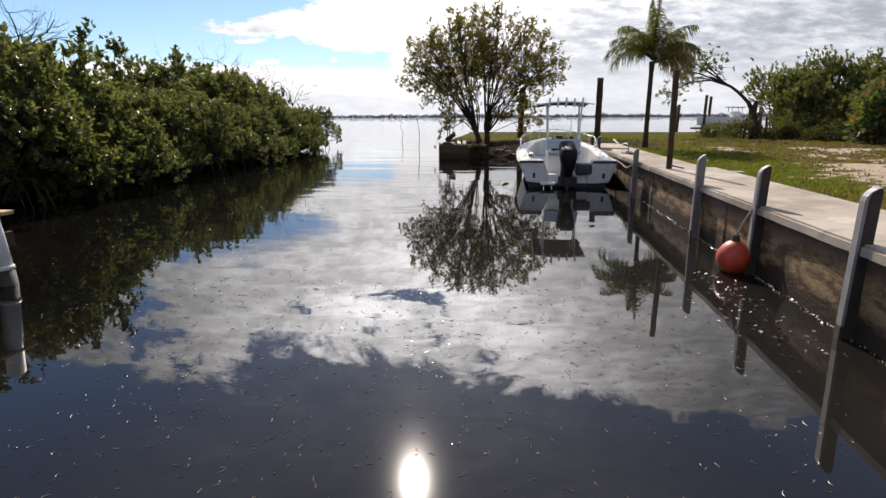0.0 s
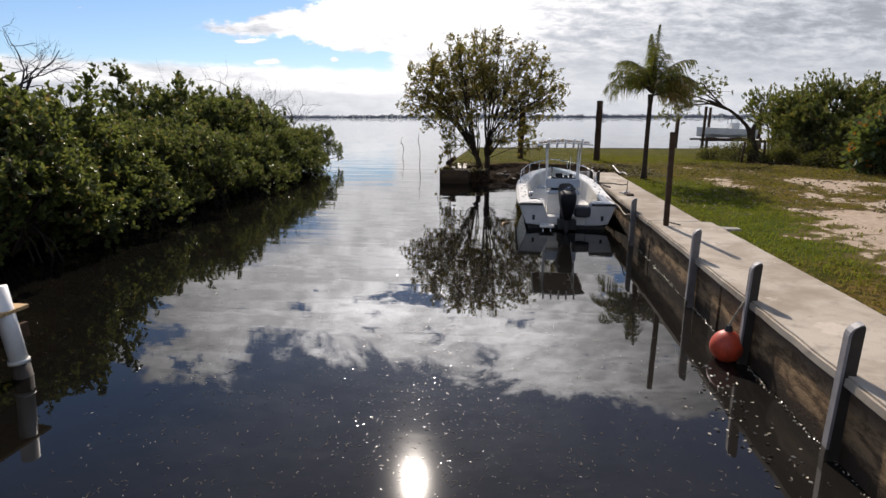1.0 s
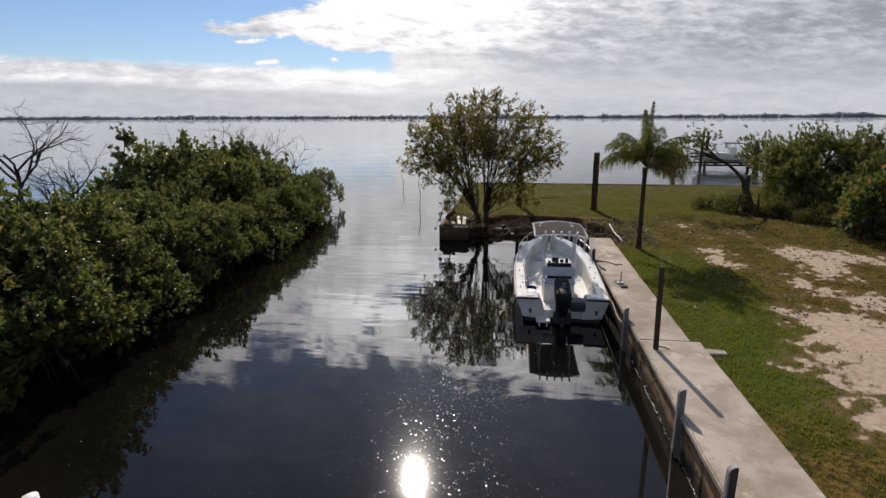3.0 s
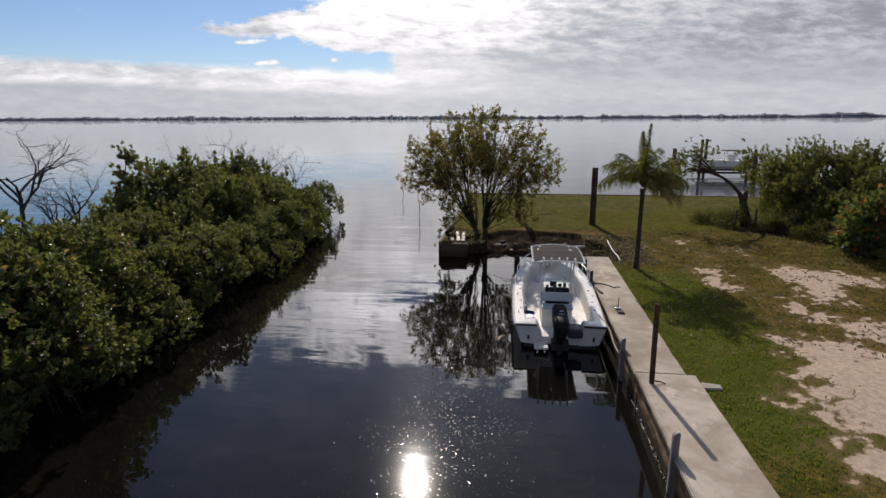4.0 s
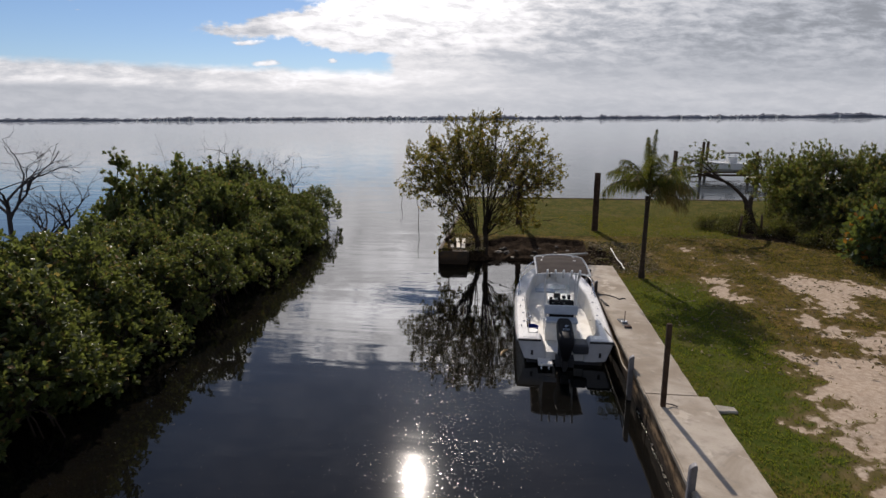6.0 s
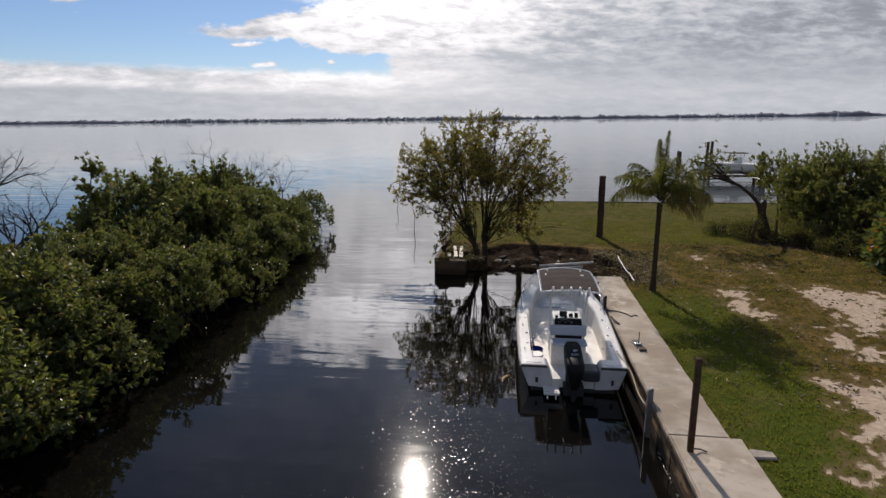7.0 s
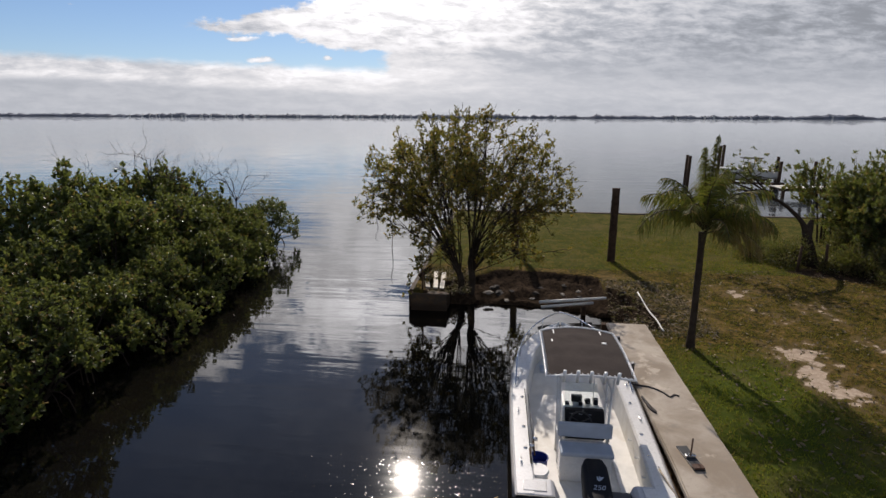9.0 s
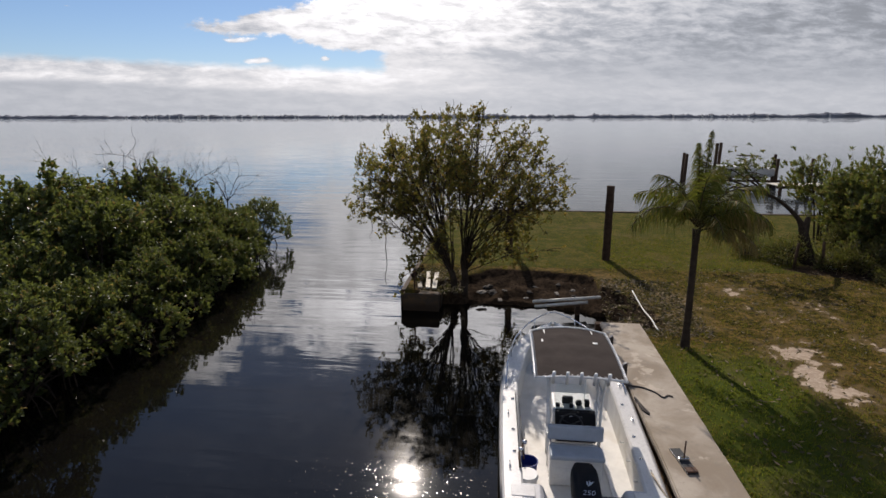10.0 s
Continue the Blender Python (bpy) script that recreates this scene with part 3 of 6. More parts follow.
def bank_part(x, y):
    """Height of the ground and how far it is bare sand, bare earth, lush turf."""
    z = LAWN + 0.035 * lumps(x, y, 0.35, 2.0) + 0.012 * lumps(x, y, 1.7, 5.0)
    sand = 0.30 * lumps(x, y, 0.55, 9.0)
    for k, ring in enumerate(SANDS):
        d = -beyond(x, y, ring)
        if d > -0.7:
            sand = max(sand, (0.31 if k in (4, 7, 8, 9, 10) else 0.40) + 0.8 * min(d, 0.30 if k in (4, 7, 8, 9, 10) else 9.0) + 0.40 * lumps(x, y, 1.6, 4.0) + 0.46 * lumps(x, y, 4.3, 8.0))
    lush = max(0.0, 1 - ((x - 4.9) / 2.1) ** 2) * max(0.0, min(1.0, (18.5 - y) / 1.5)) * max(0.0, min(1.0, (y - 6.0) / 2.0))
    if y > 24.5:
        lush, sand = max(lush, 0.50), min(sand, 0.2)
    # dark foot of the thicket: bare soil with the bushes' shade painted in
    earth = max(0.0, 1.25 - math.hypot((x - 12.2) / 2.8, (y - 25.0) / 1.5)) + 0.3 * lumps(x, y, 1.3, 3.0) if 8.5 < x < 16 and y > 22.5 else 0.0
    earth = max(0.0, min(1.0, earth))
    if y > 19.0 and x < 6.0:
        d = beyond(x, y, INLET)
        wide = 0.45 + 1.35 * max(0.0, min(1.0, (x + 1.3) / 1.2)) if x < 3.3 else 0.75
        wide += 0.22 * lumps(x, y, 1.1, 11.0)
        if d <= 0:
            z = -0.5
        elif d < wide + 0.25:
            f = d / wide
            low = 0.03 + 0.40 * min(f, 1.0) ** 0.75 + 0.13 * lumps(x, y, 1.9, 7.0)
            z = low if f < 1 else low + (z - low) * min(1.0, (d - wide) / 0.22)
        earth = max(earth, min(1.0, (wide + 0.45 - d) / 0.4))
        sand = min(sand, 0.45)
        if d < 2.6 and x > 3.3:
            sand = max(sand, 0.34 - 0.10 * max(0.0, d - 1.0) + 0.10 * lumps(x, y, 1.4, 6.0))
    return z, sand, earth, lush


def lawn():
    xs = np.concatenate([np.arange(-2.62, 13.0, 0.13), np.arange(13.0, 60.0, 1.2)])
    ys = np.concatenate([np.arange(-14.0, 2.0, 0.5), np.arange(2.0, 26.0, 0.13), np.arange(26.0, 36.4, 0.35)])
    v, sand, earth, lush = [], [], [], []
    for y in ys:
        for x in xs:
            if x < 3.3 and y < 21.45:
                z, s, e, g = -0.6, 0.0, 0.0, 0.0
            else:
                z, s, e, g = bank_part(x, y)
            v.append((x, y, z))
            sand.append(s)
            earth.append(e)
            lush.append(g)
    nx = len(xs)
    f = [(j * nx + i, j * nx + i + 1, (j + 1) * nx + i + 1, (j + 1) * nx + i) for j in range(len(ys) - 1) for i in range(nx - 1)]
    data = bpy.data.meshes.new("ground")
    data.from_pydata(v, [], f)
    for name, values in (("sand", sand), ("earth", earth), ("lush", lush)):
        data.attributes.new(name, "FLOAT", "POINT").data.foreach_set("value", values)
    data.shade_smooth()
    tagged(mesh_object("ground", data, GROUND), "patchy lawn with bare sand and an eroded earth bank", "ground", kind="structure")


def grass():
    rng = np.random.RandomState(5)
    plain, rich = Build(), Build()
    pts = {0: [], 1: []}
    for x, y in rng.uniform((3.8, 2.2), (13.5, 30.0), (170000, 2)).tolist() + rng.uniform((-2.4, 24.0), (10.0, 36.0), (30000, 2)).tolist():
        if x < 4.0 and y < 9.7 or rng.rand() < (y - 14) / 22:
            continue
        z, s, e, g = bank_part(x, y)
        if s + rng.uniform(-0.15, 0.35) > 0.42 or e > 0.35 + 0.2 * rng.rand() or lumps(x, y, 3.0, 21.0) < rng.uniform(-0.9, 0.15) or g < 0.3 and rng.rand() < 0.30:
            continue
        pts[1 if rng.rand() < g else 0].append((x, y, z - 0.005))
    for k, b in ((0, plain), (1, rich)):
        p = np.array(pts[k])
        way = rng.normal(0, 0.55, (len(p), 3)) + (0, 0, 1.0)
        b.leaves(p, way, 0.062, 0.019, 0.1, rng)
    tagged(plain.object("grass", BLADES), "short olive and straw-coloured lawn grass", "grass", kind="stuff")
    tagged(rich.object("grass", LUSHBLADES), "thick bright green grass beside the concrete walk", "grass", kind="stuff")


def seawall():
    # the face under the walk, cast in panels
    ob = thing("seawall", "stained concrete seawall with rust-coloured growth at the waterline", "seawall", kind="structure")
    rng = random.Random(3)
    y = -14.0
    while y < 19.1:
        y2 = min(19.12, y + 1.83)
        bm = bmesh.new()
        dx = rng.uniform(-0.012, 0.012)
        box(bm, (2.85 + dx, y + 0.004, -0.7), (3.2, y2 - 0.004, 0.642), 0.012, 1)
        part("panel", bm, WALL_FACE, ob)
        y = y2
    box_part("end_panel", (3.2, 18.9, -0.7), (3.74, 19.1, 0.642), WALL_FACE, ob)


def rough_slab(name, lo, hi, material, parent, seed, step=0.22, jag=0.006):
    """A cast slab with a slightly worn outline."""
    rng = random.Random(seed)
    bm = bmesh.new()
    (x0, y0, z0), (x1, y1, z1) = lo, hi
    n = max(2, int((y1 - y0) / step))
    rim = [(x0 + rng.uniform(-jag, jag), y0 + (y1 - y0) * i / n) for i in range(n + 1)] + [(x1 + rng.uniform(-jag, jag), y1 - (y1 - y0) * i / n) for i in range(n + 1)]
    face = bm.faces.new([bm.verts.new((x, y, z0)) for x, y in rim])
    r = bmesh.ops.extrude_face_region(bm, geom=[face])
    bmesh.ops.translate(bm, verts=[g for g in r["geom"] if isinstance(g, bmesh.types.BMVert)], vec=(0, 0, z1 - z0))
    bmesh.ops.recalc_face_normals(bm, faces=bm.faces)
    tops = [e for e in bm.edges if all(v.co.z > z1 - 1e-4 for v in e.verts)]
    bmesh.ops.bevel(bm, geom=tops, offset=0.02, segments=2, affect="EDGES")
    return part(name, bm, material, parent)


def concrete_walk():
    ob = thing("pavement", "pale weathered concrete walk along the top of the seawall", "walkway", kind="structure")
    for y0, y1, x0, x1, s in ((-14.0, -5.0, 2.80, 3.95, 1), (-4.995, 2.6, 2.80, 3.95, 2), (2.605, 9.78, 2.785, 3.92, 3), (9.783, 19.15, 2.775, 3.75, 4)):
        rough_slab("slab", (x0, y0, 0.645), (x1, y1, 0.73), WALK_TOP, ob, s)


def west_bulkhead():
    ob = thing("bulkhead", "broken dark concrete bulkhead at the point of the lawn", "seawall", kind="structure")
    rough_slab("corner_block", (-2.68, 21.42, -0.6), (-1.58, 21.72, 0.54), BULKHEAD, ob, 11, 0.1, 0.02)
    for i, (y0, y1) in enumerate(((21.73, 24.6), (24.61, 27.5), (27.51, 30.4), (30.41, 33.3), (33.31, 36.5))):
        rough_slab("wall_panel", (-2.80 - 0.01 * i, y0, -0.6), (-2.52, y1, 0.56), BULKHEAD, ob, 12 + i)
    box_part("north_wall", (-2.8, 36.36, -0.6), (60.0, 36.62, 0.66), BULKHEAD, ob)
    box_part("return_wall", (-1.72, 21.73, -0.6), (-1.55, 22.2, 0.44), BULKHEAD, ob)


def far_shore():
    rng = np.random.RandomState(8)
    b = Build()
    xs = np.arange(-3600, 3600, 6.0)
    h = np.array([7 + 5 * lumps(x, 0, 0.004, 1.0) + 4.0 * lumps(x, 0, 0.03, 2.0) + 4 * max(0, lumps(x, 0, 0.09, 3.0)) for x in xs])
    h = 1.55 * np.clip(h, 3.5, 20) + rng.uniform(0, 3.5, len(xs))
    v, f = [], []
    for i, x in enumerate(xs):
        yb = 2560 + 30 * lumps(x, 0, 0.002, 6.0)
        v += [(x, yb, -1), (x, yb + 4, h[i] * 0.62), (x, yb + 20, h[i]), (x, yb + 120, -1)]
    for i in range(len(xs) - 1):
        for k in range(3):
            f.append((4 * i + k, 4 * i + 4 + k, 4 * i + 5 + k, 4 * i + 1 + k))
    b.add(v, f)
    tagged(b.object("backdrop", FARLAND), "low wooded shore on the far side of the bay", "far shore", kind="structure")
    for i in range(56):
        x = rng.uniform(-1900, -150) if i < 48 else rng.uniform(200, 1500)
        w, d, t = rng.uniform(5, 12), 10, rng.uniform(8, 13)
        y = 2566 + 30 * lumps(x, 0, 0.002, 6.0)
        ob = thing("distant_house", "small pale house on the far shore", "house", "houses on the far shore", at=(x, y, 0))
        box_part("wall", (-w / 2, -d / 2, -0.5), (w / 2, d / 2, t), HOUSE, ob, bevel=0)
        bm = bmesh.new()
        r = bmesh.ops.create_cone(bm, cap_ends=True, segments=4, radius1=0.72, radius2=0.18, depth=1, matrix=pose(0, 0, t + 1.5, 0, 0, 0) @ Matrix.Diagonal((w, d * 1.2, 3, 1)) @ pose(0, 0, 0, 0, 0, 45))
        part("roof", bm, ROOF, ob)


def rear_light_block():
    """Unseen bank added behind the start: closes the place, cuts sky light."""
    b = Build()
    xs = np.arange(-70, 71, 1.4)
    v, f = [], []
    for x in xs:
        h = 5.5 + 2.2 * lumps(x, 0, 0.10, 14.0) + 1.2 * lumps(x, 0, 0.6, 15.0)
        v += [(x, -19 + 0.8 * lumps(x, 0, 0.3, 16.0), -0.5), (x, -19.6, h * 0.55), (x, -21.5 + lumps(x, 0, 0.4, 17.0), h), (x, -28, -0.5)]
    for i in range(len(xs) - 1):
        f += [(4 * i + k, 4 * i + 1 + k, 4 * i + 5 + k, 4 * i + 4 + k) for k in range(3)]
    b.add(v, f)
    tagged(b.object("backdrop", FARLAND), "unseen wooded bank added to cut sky light from behind", "bank", kind="structure")


water_sheet()
lawn()
rear_light_block()
far_shore()


# ---- plants ----
def crown_points(rng, n, radii, shell=0.55):
    p = rng.normal(size=(n, 3))
    p /= np.linalg.norm(p, axis=1)[:, None]
    r = shell + (1 - shell) * rng.uniform(0, 1, n) ** 0.6
    return p * r[:, None] * np.asarray(radii)


def shrub_meshes(rng, radii, base, clumps, per, leaf, wide, spread, trunk_r=0.05, roots=0, droop=0.0, floor_z=0.05, blown=(0, 0, 0), ragged=0.10, oval=False):
    """A bush: stems that fan out to many leafy twigs. Gives the wood and the leaves."""
    wood, green = Build(), Build()
    lobes = 22
    heads = crown_points(rng, lobes, radii, 0.55) * 0.76
    size = rng.uniform(0.16, 0.50, lobes) * float(np.mean(radii))
    which = rng.randint(0, lobes, clumps)
    ball = crown_points(rng, clumps, (1, 1, 0.9), 0.7)
    ball *= np.where(rng.rand(clumps) < ragged, rng.uniform(1.10, 1.42, clumps), 1.0)[:, None]
    tips = heads[which] + ball * size[which][:, None]
    tips = tips[(tips / np.asarray(radii)) @ np.ones(3) > -9] + (0, 0, base)
    tips = tips[tips[:, 2] > floor_z]
    stems = []
    for k in range(7):
        a = k * 0.9 + rng.uniform(-0.3, 0.3)
        end = np.array([math.cos(a) * radii[0] * 0.45, math.sin(a) * radii[1] * 0.45, base + radii[2] * rng.uniform(0.1, 0.6)])
        path = bend([(0.15 * math.cos(a), 0.15 * math.sin(a), -0.3), end * (0.5, 0.5, 0.5) + (0, 0, 0.1), end], 7)
        wood.tube(path, np.linspace(trunk_r, trunk_r * 0.4, 7), 5)
        stems.append(path)
    for k in range(roots):
        a = rng.uniform(0, 6.28)
        r = rng.uniform(0.3, 0.8) * min(radii[:2])
        wood.tube(bend([(0.2 * math.cos(a) * r, 0.2 * math.sin(a) * r, rng.uniform(0.5, 0.9)), (0.75 * r * math.cos(a), 0.75 * r * math.sin(a), 0.45), (r * math.cos(a), r * math.sin(a), -0.3)], 6), 0.018, 4)
    joints = np.concatenate(stems)
    for i, t in enumerate(tips):
        if i % 2 == 0:
            j = joints[np.argmin(((joints - t * (0.6, 0.6, 0.8)) ** 2).sum(1))]
            wood.tube(bend([j, (j + t) / 2 + rng.normal(0, 0.05, 3), t], 4), np.array([0.014, 0.010, 0.007, 0.004]), 4, cap=False)
    n = len(tips) * per
    at = np.repeat(tips, per, 0) + rng.normal(0, spread, (n, 3))
    out = np.repeat(tips - (0, 0, base * 0.8), per, 0)
    out /= np.linalg.norm(out, axis=1)[:, None] + 1e-6
    way = (at - np.repeat(tips, per, 0)) / spread + out * 0.9 + (0, 0, 0.7 - droop) + np.asarray(blown, float)
    if oval:
        pick = tips[rng.randint(0, len(tips), len(tips) * per // 9)]
        pick = pick + rng.normal(0, spread, pick.shape)
        lean = (pick - (0, 0, base * 0.7)) * 0.5 + np.asarray(blown, float) + (0, 0, 1.0)
        green.sprays(pick, lean + rng.normal(0, 0.4, pick.shape), 9, leaf, wide, 0.22, rng, (0.25, 1.0))
    else:
        green.leaves(at, way, leaf, wide, 0.2, rng)
    return wood, green


def mangrove_meshes(rng, radii, tall):
    """A mangrove: stems on prop roots, rounded boughs of leafy shoots down to the water, a few shoots standing clear."""
    wood, green = Build(), Build()
    rx, ry = radii
    mean = (rx + ry) / 2
    boughs = []
    for k in range(10):
        a, r = k * 2.4 + rng.uniform(-0.4, 0.4), rng.uniform(0.15, 0.66)
        boughs.append((r * rx * math.cos(a), r * ry * math.sin(a), tall * (rng.uniform(0.58, 0.84) - 0.16 * r), rng.uniform(0.27, 0.42) * mean))
    for k in range(12):
        a = k * 0.524 + rng.uniform(-0.2, 0.2)
        r = rng.uniform(0.74, 0.96)
        boughs.append((r * rx * math.cos(a), r * ry * math.sin(a), tall * rng.uniform(0.14, 0.50), rng.uniform(0.24, 0.36) * mean))
    tips, axes = [], []
    for x, y, z, size in boughs:
        c = np.array([x, y, z])
        out = c / (np.linalg.norm(c * (1, 1, 0)) + 0.3) + (0, 0, 0.35)
        n = int(42 * (size / mean / 0.36) ** 1.6) + 8
        d = rng.normal(size=(4 * n, 3))
        d /= np.linalg.norm(d, axis=1)[:, None]
        d = d[d @ out > -0.15][:n]
        p = c + d * size * rng.uniform(0.80, 1.12, (len(d), 1)) * (1, 1, 0.92)
        tips.append(p)
        axes.append(d * 0.75 + (0, 0, 0.55) + rng.normal(0, 0.2, d.shape))
        foot = (x * 0.25, y * 0.25, 0.12)
        wood.tube(bend([foot, (x * 0.6, y * 0.6, z * 0.55 + 0.12), c], 6), np.linspace(0.035, 0.014, 6), 5, cap=False)
        for q in p[::6]:
            wood.tube(bend([c, (c + q) / 2 + rng.normal(0, 0.04, 3), q], 4), np.array([0.012, 0.009, 0.007, 0.004]), 4, cap=False)
    for k in range(7):
        x, y, z, size = boughs[k]
        a, h = rng.uniform(0, 6.28), rng.uniform(0.18, 0.42)
        q = np.array([x + 0.5 * size * math.cos(a), y + 0.5 * size * math.sin(a), z + size * 0.75])
        e = q + (0.25 * h * math.cos(a), 0.25 * h * math.sin(a), h)
        wood.tube([q - (0, 0, 0.3), q, e], (0.012, 0.009, 0.004), 4, cap=False)
        for f in (0.45, 0.75, 1.0):
            tips.append((q + (e - q) * f)[None] + rng.normal(0, 0.05, (2, 3)))
            axes.append(np.array([[0.0, 0.0, 1.0]] * 2) + rng.normal(0, 0.4, (2, 3)))
    for k in range(12):
        a = rng.uniform(0, 6.28)
        r = rng.uniform(0.35, 0.88)
        x, y = r * rx * math.cos(a), r * ry * math.sin(a)
        wood.tube(bend([(0.25 * x, 0.25 * y, rng.uniform(0.5, 0.9)), (0.78 * x, 0.78 * y, 0.45), (x, y, -0.3)], 6), 0.016, 4)
    tips, axes = np.concatenate(tips), np.concatenate(axes)
    low = tips[:, 2] > 0.02
    green.sprays(tips[low], axes[low], 8, 0.106, 0.062, 0.16, rng)
    return wood, green


def mangroves():
    rng = np.random.RandomState(21)
    models = []
    for rx, ry, tall in ((1.45, 1.5, 2.45), (1.7, 1.4, 2.65), (1.45, 1.8, 2.3), (1.6, 1.6, 2.9), (1.3, 1.35, 2.6), (1.85, 1.7, 2.55)):
        wood, green = mangrove_meshes(rng, (rx, ry), tall)
        ob = thing("mangrove", "dense dark green mangrove bush standing in the water", "mangrove", "mangroves along the canal")
        wood.object("stem", BARK, ob)
        green.object("crown", MANGROVE, ob)
        models.append(ob)
    spots = []
    for y in np.arange(2.5, 29.0, 1.75):
        spots.append((-9.5 + rng.uniform(-0.25, 0.2) - 0.95 * max(0, y - 19) / 9, y + rng.uniform(-0.3, 0.3), rng.uniform(0.80, 0.98) * (1.20 if y < 9 else 1.0)))
    for y in np.arange(3.0, 29.0, 2.1):
        high = 1.28 if 19.5 < y < 27 else 0.95
        spots.append((-11.6 + rng.uniform(-0.4, 0.4) - 0.5 * max(0, y - 23) / 5, y + rng.uniform(-0.4, 0.4), high * rng.uniform(0.92, 1.08)))
    for y in np.arange(4.0, 28.5, 2.4):
        high = 1.50 if 20.5 < y < 27 else 0.90
        spots.append((-13.9 + rng.uniform(-0.4, 0.4), y + rng.uniform(-0.4, 0.4), high * rng.uniform(0.90, 1.06)))
    for y in np.arange(5.0, 26.0, 3.0):
        spots.append((-16.5 + rng.uniform(-0.5, 0.5), y, 0.80 * rng.uniform(0.9, 1.1)))
    spots += [(-10.4, 10.6, 1.46), (-10.2, 8.2, 1.46), (-10.1, 6.0, 1.38), (-11.8, 13.3, 1.08), (-12.9, 16.3, 1.14), (-14.7, 19.4, 1.28), (-13.2, 19.8, 1.18), (-9.9, 8.4, 1.15), (-11.2, 9.6, 1.40), (-12.6, 8.6, 1.15)]
    for i, (x, y, s) in enumerate(spots):
        k = i if i < len(models) else rng.randint(len(models))
        m = pose(x, y, 0, 0, 0, rng.uniform(0, 360)) @ Matrix.Diagonal((s, s, s, 1))
        if i < len(models):
            models[k].matrix_basis = m
        else:
            copy_thing(models[k], Matrix.Identity(4)).matrix_basis = m


def branching(rng, wood, start, way, length, radius, depth, twist=0.5, tips=None):
    """Bare branches that fork and thin out."""
    way = np.asarray(way, float) / np.linalg.norm(way)
    p, pts = np.asarray(start, float), [np.asarray(start, float)]
    for k in range(5):
        way = way + rng.normal(0, 0.16, 3) + (0, 0, 0.03)
        way /= np.linalg.norm(way)
        p = p + way * length / 5
        pts.append(p)
    wood.tube(pts, np.linspace(radius, radius * 0.55, 6), 6 if radius > 0.02 else 4, cap=False)
    if depth == 0:
        if tips is not None:
            tips.append((p, way))
        return
    for k in range(rng.randint(2, 4)):
        i = rng.randint(2, 6)
        branching(rng, wood, pts[i], way + rng.normal(0, twist, 3), length * rng.uniform(0.55, 0.8), radius * 0.5, depth - 1, twist, tips)


def dead_trees():
    rng = np.random.RandomState(4)
    for x, y, h, r, lean, name in ((-15.95, 15.4, 5.7, 0.085, (0.12, 0.0), "tall"), (-16.7, 17.0, 4.3, 0.06, (1.4, 0.0), "low"), (-13.8, 25.4, 5.4, 0.045, (0.2, 0.1), "low"), (-12.5, 26.4, 5.0, 0.04, (0.1, 0.0), "low"), (-15.2, 24.4, 5.2, 0.045, (-0.2, 0.0), "low"), (-11.6, 28.0, 4.4, 0.03, (0.1, 0.0), "low"), (-17.5, 18.0, 3.4, 0.06, (0.3, 0.1), "tall")):
        wood = Build()
        wood.tube(bend([(0, 0, -0.4), (lean[0] * 0.4, lean[1] * 0.4, h * 0.35), (lean[0], lean[1], h * 0.55)], 6), np.linspace(r, r * 0.75, 6), 7)
        for k in range(6):
            a = k * 1.05 + rng.uniform(-0.3, 0.3)
            branching(rng, wood, (lean[0], lean[1], h * rng.uniform(0.42, 0.55)), (math.cos(a) * 0.75, math.sin(a) * 0.75, 0.75), h * 0.26, r * 0.55, 4 if name == "tall" else 3, 0.5)
        ob = thing("dead_tree", "bare leafless grey tree rising above the mangroves", "tree", at=(x, y, 0))
        wood.object("trunk", DEAD, ob)
    # one leafy shoot that stands above the rest
    wood, green = Build(), Build()
    pts = bend([(0, 0, 0), (0.1, 0, 1.8), (0.0, 0, 3.2), (0.12, 0.1, 4.25)], 10)
    wood.tube(pts, np.linspace(0.05, 0.012, 10), 6)
    tips = []
    for k in (6, 7, 8, 8, 9):
        branching(rng, wood, pts[k], rng.normal(0, 0.6, 3) + (0, 0, 0.4), 0.20, 0.012, 1, 0.5, tips)
    ends = np.repeat(np.array([p for p, w in tips]), 8, 0)
    ends = ends + rng.normal(0, 0.13, ends.shape)
    green.sprays(ends, rng.normal(0, 0.4, ends.shape) + (0, 0, 1.0), 11, 0.13, 0.06, 0.12, rng)
    ob = thing("mangrove", "tall thin mangrove shoot with tufts of leaves", "mangrove", at=(-14.9, 19.2, 0))
    wood.object("stem", BARK, ob)
    green.object("crown", MANGROVE, ob)


